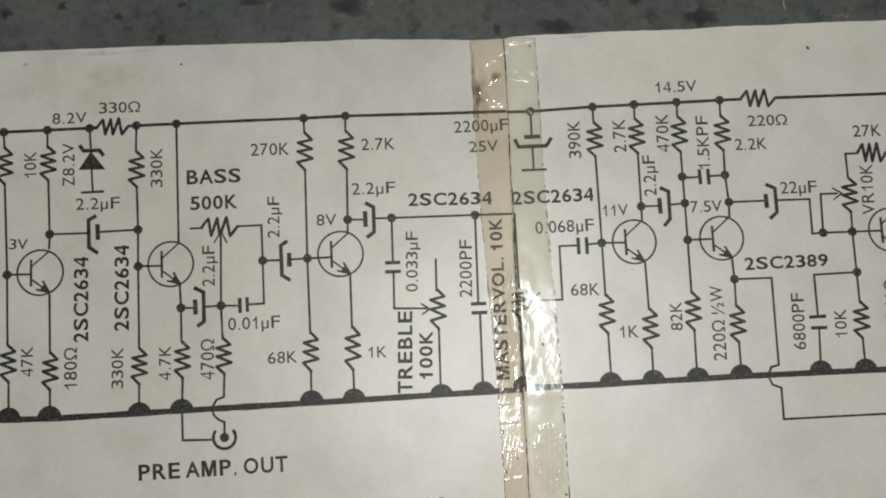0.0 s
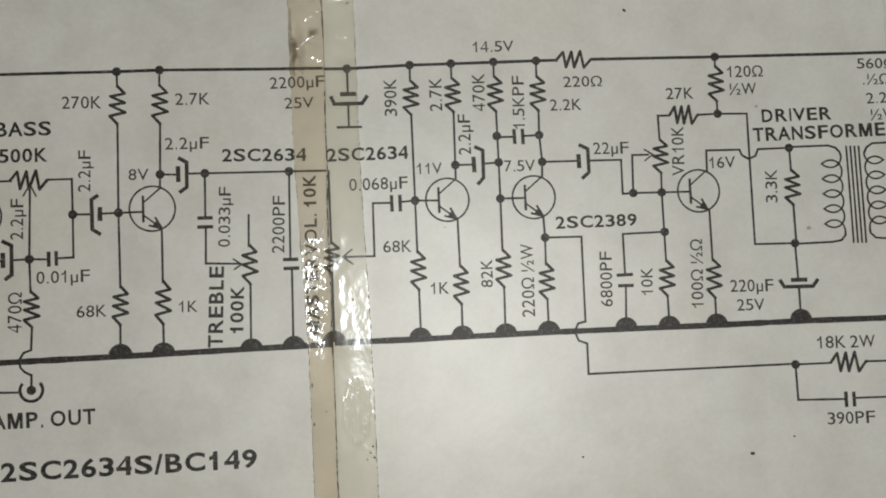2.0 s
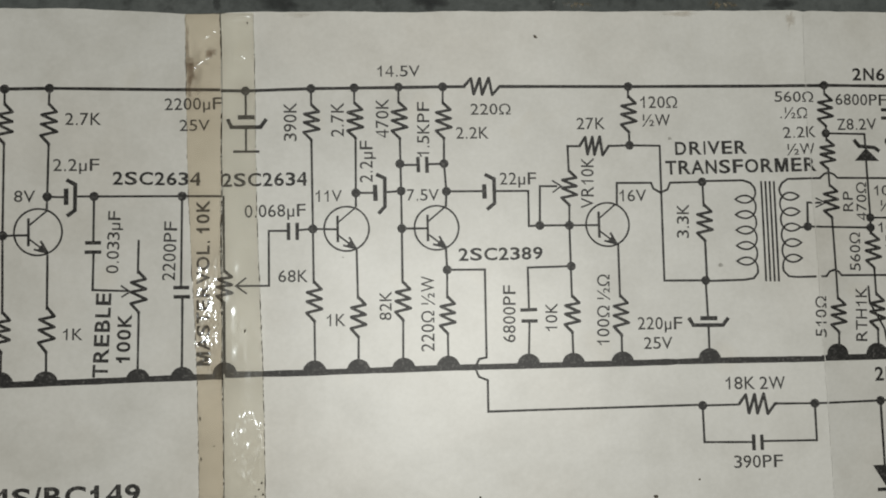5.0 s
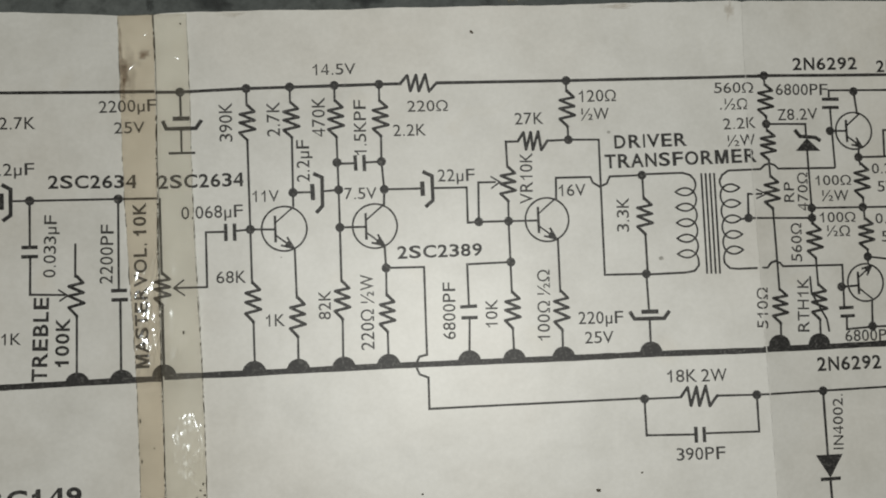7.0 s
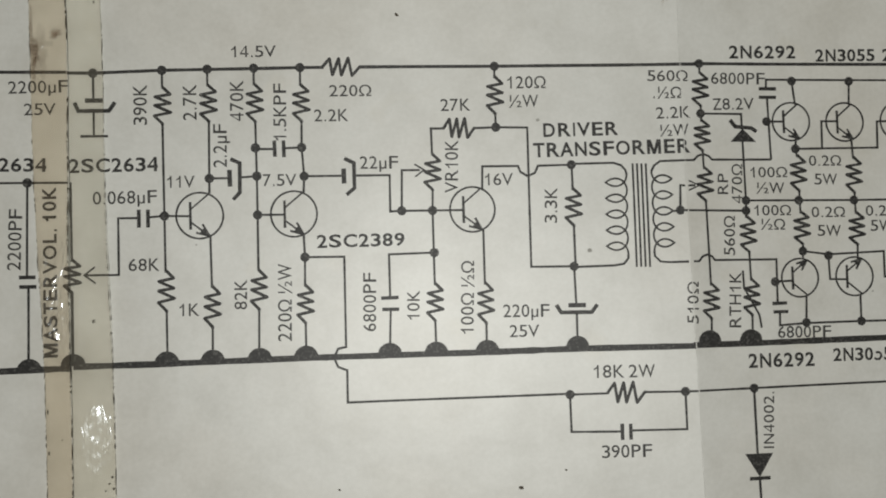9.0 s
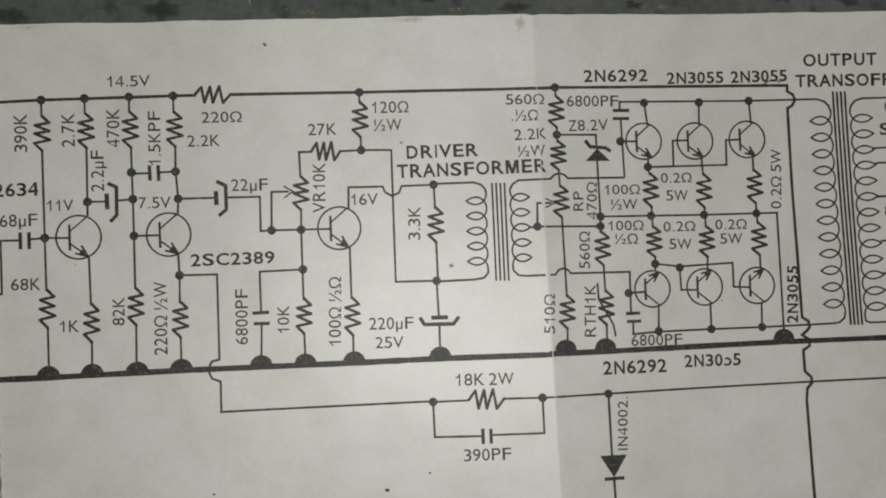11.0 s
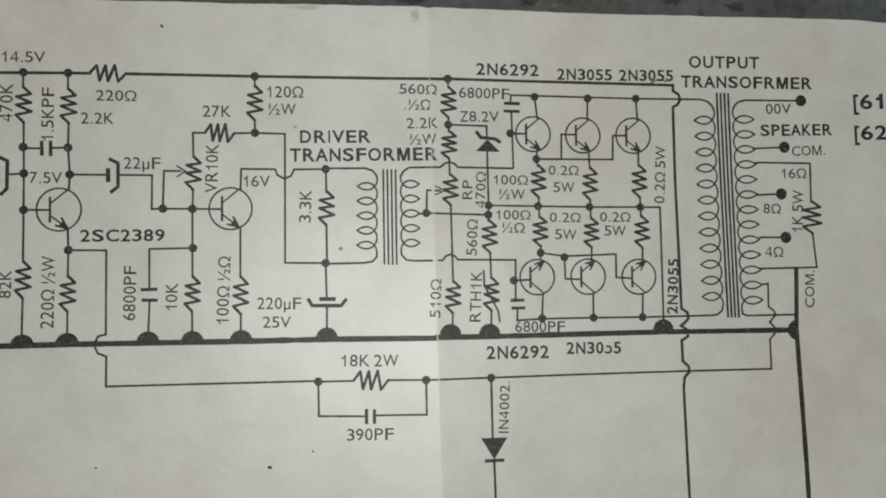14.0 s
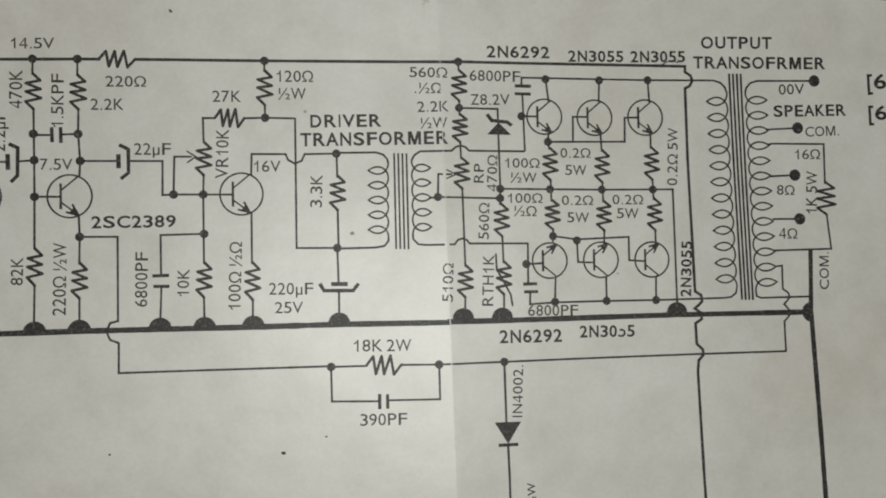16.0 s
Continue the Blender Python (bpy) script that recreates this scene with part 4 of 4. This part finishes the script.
wire(0.54, (200.59, -4.68), (202.62, -5.34), (203.84, -6.59), (204.41, -8.15))
coil((204.41, -8.15), (205.63, -61.64), 12, 5.91)
wire(0.54, (205.63, -61.64), (205.21, -63.45), (203.88, -64.46), (202.28, -64.7))
wire(0.54, (230.08, -4.68), (213.39, -4.73), (211.28, -5.32), (210.08, -6.7), (209.69, -8.09))
coil((209.69, -8.09), (210.99, -62.92), 13, -6.26)
wire(0.54, (210.99, -62.92), (211.22, -64.45), (212.47, -64.96), (227.11, -64.94))
wire(0.6, (205.15, -2.73), (206.94, -65.34))
wire(0.6, (206.26, -2.75), (207.99, -65.38))
wire(0.6, (207.39, -2.77), (209.04, -65.43))
wire(0.6, (208.51, -2.78), (210.09, -65.47))
dot(230.08, -4.68, 1.62, 'terminal_mark')
dot(224.84, -17.89, 1.62, 'terminal_mark')
dot(223.64, -31.07, 1.62, 'terminal_mark')
dot(224.6, -43.32, 1.62, 'terminal_mark')
wire(0.54, (215.44, -18.31), (224.84, -17.89))
wire(0.54, (215.86, -22.5), (217.33, -22.22), (232.4, -22.42), (232.44, -33.63))
resistor((232.46, -33.32), (232.62, -42.17), 2.94, 0.72)
wire(0.54, (232.62, -42.17), (233.55, -51.8), (216.7, -51.97))
wire(0.54, (216.37, -31.34), (223.64, -31.07))
wire(0.54, (216.7, -43.22), (224.6, -43.32))
wire(0.54, (216.94, -56.42), (218.88, -56.19), (218.85, -62.62), (220.4, -63.76), (220.82, -64.99), (219.09, -66.91), (220.31, -68.18), (220.53, -70.02), (219, -71.63), (219.17, -79.85), (195.15, -79.79), (140.11, -80), (122.74, -80.04), (112.83, -79.85))
wire(1.25, (227.36, -52.04), (226.86, -69.37))
wire(1.35, (226.9, -69.37), (227.85, -87.7), (229.05, -115.27), (230.0, -134.52))
wire(0.34, (184.6, -0.75), (185.8, -0.5), (187.3, 0.35), (189.2, 0.75), (190.6, 0.1), name="ink_smear")
ground_mark(227.03, -69.22, 1)
lettering('00V', (219.65, -8.58), (227.12, -8.39), 2.91, 0)
lettering('8Ω', (218.19, -36.49), (223.34, -36.63), 2.73, 0)
lettering('4Ω', (218.34, -48.66), (223.65, -48.84), 2.89, 0)
lettering('1K 5W', (229.71, -41.93), (230.35, -30.15), 3.25, 0)
lettering('SPEAKER', (217.94, -14.82), (239.35, -14.45), 3.28, 1)
lettering('COM.', (227.13, -20.39), (237.05, -19.99), 2.79, 0)
lettering('16Ω', (223.86, -26.66), (231.26, -26.63), 2.78, 0)
lettering('COM.', (232.4, -63.09), (232.69, -52.71), 2.80, 0)
lettering('[61]', (246.07, -7.07), (258.4, -6.56), 4.36, 1)
lettering('[62]', (246.17, -15.8), (258.14, -15.52), 4.19, 1)
ground_mark(129.4, -67.75)
ground_mark(139.91, -67.91)
ground_mark(188.24, -67.74)
wire(1.45, (125.16, -68.96), (140.16, -69.1), (188.18, -68.95), (226.87, -69.22))
lettering('18K 2W', (100.66, -76.08), (115.49, -76.34), 3.09, 0)
resistor((104.01, -79.86), (112.83, -79.85), 2.65, 0.72)
wire(0.54, (94.68, -79.84), (104.01, -79.86))
wire(0.54, (94.68, -79.84), (94.76, -88.76), (107.01, -89.12))
capacitor((107.08, -87.24), (107.06, -91.14), (109.13, -87.35), (109.12, -91.11), 0.85)
wire(0.54, (109.21, -88.95), (122.8, -89.08), (122.74, -80.04))
lettering('390PF', (101.92, -95.33), (114.09, -95.42), 3.08, 0)
wire(0.62, (140.11, -80), (140.27, -95.97))
solid_mark((137.13, -95.81), (144.2, -95.9), (140.61, -101.54))
wire(0.9, (138.05, -101.83), (143.31, -101.84))
wire(0.62, (140.59, -102.12), (140.8, -109.99), (140.95, -128.53))
lettering('IN4002.', (144.56, -94.75), (145.2, -81.13), 2.67, 0)
lettering('½W', (147.8, -118.28), (147.67, -112.14), 2.23, 0)

# specks and stains on the sheets
speck(55.51, 12.51, 0.28)
speck(39.03, -100.04, 0.28)
speck(82.18, -101.49, 0.50)
speck(93.16, -97.75, 0.28)
speck(-102.67, 15.61, 0.33)
speck(-141.22, 17.26, 0.56, True)
speck(55.4, 12.81, 0.33)
speck(89.12, -13.16, 0.44, True)
speck(100.77, -45.28, 0.56, True)
speck(55.76, 12.48, 0.28)
speck(171.91, -57.27, 0.28, True)
speck(7.06, -41.37, 0.22, True)


# ---- tape over the joint ----
def tape_left(y):
    return -30.1 + 2.6 * (1 / (1 + math.exp((y + 45) / 14.0))) + 0.12 * noise.noise((y / 6.0, 3.1, 0))


def tape_right(y):
    return -13.6 + 1.6 * (1 / (1 + math.exp((y + 48) / 14.0))) + 0.12 * noise.noise((y / 7.0, 7.7, 0))


def patch(x, y, px, py, rx, ry):
    return math.exp(-((x - px) / rx) ** 2 - ((y - py) / ry) ** 2)


def pleats(x, y, pitch, warp=1.0):
    """Fine lengthwise pleats, each falling gently to one side."""
    phase = x / pitch + warp * 0.9 * noise.noise((x / 3.0, y / 5.0, 4.4)) + warp * 0.35 * noise.noise((x / 0.9, y / 1.3, 6.6))
    return 1 - (phase - math.floor(phase))


def ridge(x, y, px, py, reach, tilt, wide):
    """A pinched crease across the tape through (px, py)."""
    off = y - py - tilt * (x - px) - 0.5 * noise.noise((x / 2.0, py, 3.3))
    return math.exp(-(off / wide) ** 2 - ((x - px) / reach) ** 4)


# place, half length, tilt, width and height of each crease
CREASES = ((-25.0, -77.0, 3.0, 0.05, 0.16, 0.05), (-25.5, -83.7, 2.4, -0.1, 0.15, 0.045), (-24.6, -90.2, 3.0, 0.08, 0.16, 0.05), (-26.0, -97.3, 2.2, -0.05, 0.16, 0.045),
           (-26.5, -72.6, 1.4, 0.15, 0.15, 0.05), (-26.9, -104.5, 1.6, 0.1, 0.16, 0.05), (-20.4, 11.0, 4.0, -0.75, 0.5, 0.2), (-18.0, 12.5, 3.5, -1.0, 0.45, 0.18),
           (-18.0, 8.0, 2.2, -0.12, 0.5, 0.3), (-17.6, 1.0, 1.8, -0.95, 0.3, 0.14), (-16.9, 0.2, 1.8, -1.0, 0.26, 0.12),
           (-24.0, 13.5, 3.0, 0.55, 0.45, 0.15), (-26.3, 6.6, 3.0, 0.75, 0.45, 0.13), (-26.5, 3.0, 3.0, -0.15, 0.4, 0.25), (-24.0, 1.6, 1.8, 0.2, 0.4, 0.25), (-17.5, 17.6, 3.0, 0.1, 0.5, 0.3))


# how the pale strip sags along its length: place along the joint and slope there
SAG = ((-95.0, 0.0), (-77.0, 0.03), (-71.0, 0.055), (-69.5, -0.002), (-55.0, 0.036), (-50.0, 0.02), (-42.0, -0.026), (-10.0, -0.026), (0.0, 0.0))


def sag(y):
    z = 0.0
    for (y0, s0), (y1, s1) in zip(SAG, SAG[1:]):
        if y > y0:
            d = min(y, y1) - y0
            z += s0 * d + 0.5 * (s1 - s0) / (y1 - y0) * d * d
    return z


def tape_height(x, y):
    tan = 1 / (1 + math.exp((x + 21.9) / 0.25)) / (1 + math.exp((y + 24) / 7.0))
    pale = 1 - 1 / (1 + math.exp((x + 21.9) / 0.25))
    low = min(1.0, max(0.0, 6.0 * (patch(x, y, -16.4, -86, 4.0, 9.5) + 0.12 * noise.noise((x / 1.5, y / 2.0, 4.0)) - 0.4)))
    mid = patch(x, y, -26.0, -58, 6.0, 18)
    head = patch(x, y, -17, 7, 4.5, 7) + 0.6 * patch(x, y, -25, 8, 4, 6)
    fine = 0.09 * noise.noise((x / 1.5, y / 1.9, 0.4)) + 0.07 * noise.noise((x / 0.75, y / 0.85, 2.2)) + 0.10 * noise.noise((x / 4.0, y / 2.6, 8.2))
    z = lift(x, y) + 0.3 + 0.1 * pale + fine * (0.05 + 0.12 * mid * tan + 0.2 * pale * patch(x, y, -15, -64, 5, 12) + 0.5 * head)
    z += (0.18 + 0.09 * noise.noise((x / 2.0, y / 4.0, 9.3))) * tan * (0.06 + 0.94 * patch(x, y, x, -54, 6, 15)) * pleats(x - 0.22 * y, y, 1.15, 1.3 * mid + 0.3)
    z += pale * (0.1 * noise.noise((x / 5.0, y / 8.0, 2.6)) - 0.014 * (x + 17.0))
    z += pale * sag(y) + (1 - pale) * 0.022 * (y + 58.0) * math.exp(-((y + 58.0) / 17.0) ** 2)
    z += pale * 0.26 * patch(x, y, -20.0, -52, 2.4, 15) * noise.noise((x / 2.2, y / 3.6, 5.7))
    z += low * (0.3 + 0.1 * noise.noise((x / 1.6, y / 1.8, 7.5))) * pleats(x, y, 1.25, 0.55)
    z += sum(c[5] * ridge(x, y, *c[:5]) for c in CREASES if abs(y - c[1]) < 7)
    return z


def tape(label, material, left, right):
    cols, rows = 64, 760
    bm = bmesh.new()
    grid = []
    for j in range(rows + 1):
        y = top_edge(-20) - 0.2 + (LOW + 1 - 19) * j / rows
        x0, x1 = left(y), right(y)
        grid.append([bm.verts.new((x * MM, y * MM, tape_height(x, y) * MM)) for x in (x0 + (x1 - x0) * i / cols for i in range(cols + 1))])
    for j in range(rows):
        for i in range(cols):
            f = bm.faces.new((grid[j][i], grid[j + 1][i], grid[j + 1][i + 1], grid[j][i + 1]))
            f.smooth = material is pale_tape_mat
    ob = part("adhesive_tape", bm, material)
    return tagged(ob, label, "adhesive tape", "tape over the joint")


tape_tan = tape("tan aged clear tape, wrinkled and glossy, along the paper joint", tan_tape_mat, tape_left, lambda y: seam_x(y) - 0.1)
tape_pale = tape("pale yellowed clear tape, wrinkled and glossy, along the paper joint", pale_tape_mat, lambda y: seam_x(y) + 0.1, tape_right)


def grime_line(name, edge, y0, y1, w, gap, parent):
    """Dirt caught along an edge of the tape, broken into short runs."""
    bm = bmesh.new()
    y = y0
    while y > y1:
        run = random.choice((0.4, 0.7, 1.2, 2.0, 3.5)) * random.uniform(0.7, 1.3)
        pts = [(edge(yy) + random.uniform(-0.08, 0.08), yy) for yy in (y, y - run / 2, y - run)]
        k = w * random.uniform(0.3, 1.5)
        rows = [[bm.verts.new(((x + s * k * (0.25 if m != 1 else 0.6)) * MM, yy * MM, (tape_height(x, yy) + 0.05) * MM)) for s in (-1, 1)] for m, (x, yy) in enumerate(pts)]
        for p, q in zip(rows, rows[1:]):
            bm.faces.new((p[0], q[0], q[1], p[1]))
        y -= run + random.uniform(0.1, gap)
    part(name, bm, speck_mat, parent, "dark grime along the tape edge")


grime_line("edge_grime", tape_left, 18, -60, 0.1, 1.6, tape_tan)
grime_line("edge_grime", tape_left, -60, -185, 0.13, 1.2, tape_tan)
grime_line("edge_grime", lambda y: seam_x(y) - 0.05, 18.5, 9, 0.3, 0.5, tape_tan)
grime_line("edge_grime", lambda y: seam_x(y) - 0.05, 9, -6, 0.08, 2.2, tape_tan)
grime_line("edge_grime", lambda y: seam_x(y) - 0.05, -6, -34, 0.26, 0.9, tape_tan)
grime_line("edge_grime", lambda y: seam_x(y) - 0.05, -34, -185, 0.17, 0.7, tape_tan)
grime_line("edge_grime", tape_right, 18, -50, 0.11, 1.2, tape_pale)
grime_line("edge_grime", tape_right, -50, -185, 0.13, 0.9, tape_pale)


def stain(x, y, rx, ry, parent, material=rust_mat, name="rust_stain", label="brown rust-coloured stain", dense=1.0):
    height = tape_height if material is rust_mat else lift if material is stain_mat else (lambda px, py: TOP / MM)
    bm = bmesh.new()
    n, rings = 28, (0.4, 0.7, 1.0)
    rows = []
    for f in rings:
        row = []
        for k in range(n):
            a = 2 * math.pi * k / n
            g = f * (1 + 0.7 * noise.noise((math.cos(a) * 1.6 + x, math.sin(a) * 1.6 + y, 0.2)))
            px, py = x + rx * g * math.cos(a), y + ry * g * math.sin(a)
            row.append(bm.verts.new((px * MM, py * MM, (height(px, py) + 0.07) * MM)))
        rows.append(row)
    mid = bm.verts.new((x * MM, y * MM, (height(x, y) + 0.07) * MM))
    for k in range(n):
        m = (k + 1) % n
        bm.faces.new((mid, rows[0][k], rows[0][m]))
        for inner, outer in zip(rows, rows[1:]):
            bm.faces.new((inner[k], outer[k], outer[m], inner[m]))
    ob = part(name, bm, material, parent, label)
    weights = [0.95 * dense] * n + [0.55 * dense] * n + [0.0] * n + [dense]
    ob.data.attributes.new("thickness", "FLOAT", "POINT").data.foreach_set("value", weights)


stain(-28.7, 4.6, 1.3, 4.4, tape_tan, dense=0.6)
stain(-29.3, 0.6, 0.8, 3.5, tape_tan, dense=0.6)
stain(-29.6, 12.0, 0.5, 5.0, tape_tan, dense=0.4)
stain(-27.9, 5.0, 2.2, 5.5, tape_tan, dense=0.3)
stain(-24.1, 9.0, 1.5, 1.6, tape_tan, dense=0.6)
stain(-25.6, 6.4, 1.6, 0.7, tape_tan, dense=0.3)
for sx, sy, rx, ry in ((-122.0, 19.3, 5.0, 0.8), (-112.0, 19.6, 3.0, 0.5), (-118.0, 13.0, 9.0, 3.5), (-130.0, 11.0, 17.0, 8.0)):
    stain(sx, sy, rx, ry, sheet_a, stain_mat, "water_stain", "faint brown stain", 1.0 if ry < 1 else 0.28)
for sx, sy, rx, ry in ((-3.0, 18.2, 4.0, 0.7), (92.0, 18.3, 6.0, 0.8), (121.0, 16.5, 1.2, 2.2)):
    stain(sx, sy, rx, ry, sheet_b, stain_mat, "water_stain", "faint brown stain")


def tape_speck(x, y, rx, ry, parent):
    bm = bmesh.new()
    bm.faces.new([bm.verts.new(((x + rx * math.cos(k * 0.785) * (1 + 0.4 * noise.noise((x, k, 0.5)))) * MM, (y + ry * math.sin(k * 0.785)) * MM, (tape_height(x, y) + 0.06) * MM)) for k in range(8)])
    part("dirt_speck", bm, speck_mat, parent)


for px, py, rx, ry, strip_of in ((-16.4, -58.5, 0.2, 0.45, tape_pale), (-12.9, -94.5, 0.22, 0.3, tape_pale), (-13.6, -96.0, 0.25, 0.2, tape_pale), (-12.6, -97.2, 0.3, 0.25, tape_pale), (-14.4, -97.6, 0.18, 0.18, tape_pale),
                               (-24.0, -85.5, 0.2, 0.16, tape_tan), (-27.2, -79.0, 0.16, 0.6, tape_tan), (-27.0, -88.5, 0.16, 0.5, tape_tan), (-15.1, 16.0, 0.18, 0.3, tape_pale)):
    tape_speck(px, py, rx, ry, strip_of)


# ---- marks on the table ----
for sx, sy, rx, ry in ((-7.5, 21.9, 4.6, 2.6), (29.4, 22.6, 4.8, 3.0), (-60.0, 29.5, 5.5, 3.4), (-146.5, 31.0, 1.6, 1.5), (-132.5, 32.2, 1.2, 1.4), (-118.7, 29.0, 1.5, 1.2), (-107.9, 22.8, 1.5, 1.6),
                       (-102.5, 31.4, 1.3, 0.8), (-85.0, 31.4, 2.6, 1.2), (-23.0, 21.6, 1.2, 2.0), (98.0, 24.8, 2.4, 1.4), (120.0, 21.6, 4.5, 1.5), (133.0, 27.4, 1.4, 1.1), (152.0, 22.0, 3.0, 1.2),
                       (13.0, 28.0, 2.2, 1.6), (193.5, 23.8, 3.0, 2.2), (212.0, 22.0, 3.5, 1.5)):
    stain(sx, sy, rx, ry, tabletop, soot_mat, "dark_spot", "soft black spot", 0.75)
for sx, sy, rx, ry in ((64.5, 21.6, 1.1, 0.4), (67.5, 21.2, 0.8, 0.35), (61.0, 22.3, 0.4, 0.35)):
    stain(sx, sy, rx, ry, tabletop, chalk_mat, "pale_mark", "pale scuff of paint")
for sx, sy, rx, ry in ((-108.0, 21.7, 1.8, 0.6), (-136.6, 21.4, 2.2, 0.6), (67.0, 21.4, 4.0, 0.9), (104.0, 21.6, 5.0, 1.1), (158.0, 21.3, 6.0, 1.0)):
    stain(sx, sy, rx, ry, tabletop, crumb_mat, "debris", "tan crumbs of dirt")


def scratch(w, *points):
    """A raised scrape of old pale paint, thinning towards its ends."""
    bm = bmesh.new()
    pts = split(points, 0.5)
    rows = []
    for i, (x, y) in enumerate(pts):
        k = w * (0.25 + 0.75 * math.sin(math.pi * (i + 0.5) / len(pts))) * (1 + 0.4 * noise.noise((x, y, 4.0)))
        d = (Vector(pts[min(i + 1, len(pts) - 1)]) - Vector(pts[max(i - 1, 0)])).normalized()
        rows.append([bm.verts.new(((x - d.y * k * f) * MM, (y + d.x * k * f) * MM, TOP + h * MM)) for f, h in ((-0.5, 0.02), (0.0, 0.12), (0.5, 0.02))])
    for p, q in zip(rows, rows[1:]):
        for k in range(2):
            bm.faces.new((p[k], q[k], q[k + 1], p[k + 1]))
    part("paint_scrape", bm, scrape_mat, tabletop, "pale scrape of old paint")


scratch(0.55, (51.3, 31.0), (51.5, 27.1), (51.6, 25.0), (52.0, 23.4))
scratch(0.8, (183.5, 31.5), (187.0, 28.2), (189.3, 26.2), (191.2, 25.2))

# ---- worn line along the crease: cracked ink and bare fibres ----
bm = bmesh.new()
y = top_edge(124.4) - 0.4
while y > LOW:
    run = random.uniform(1.5, 7)
    w = random.uniform(0.14, 0.34)
    strip(bm, w, [(fold_x(yy) + 0.12 * noise.noise((yy / 4.0, 1.1, 0)), yy) for yy in (y, y - run * 0.5, y - run)], INK + 0.04)
    y -= run + random.uniform(0.0, 1.2)
part("crease_wear", bm, paper_mat, sheet_b, "pale worn line along the fold")
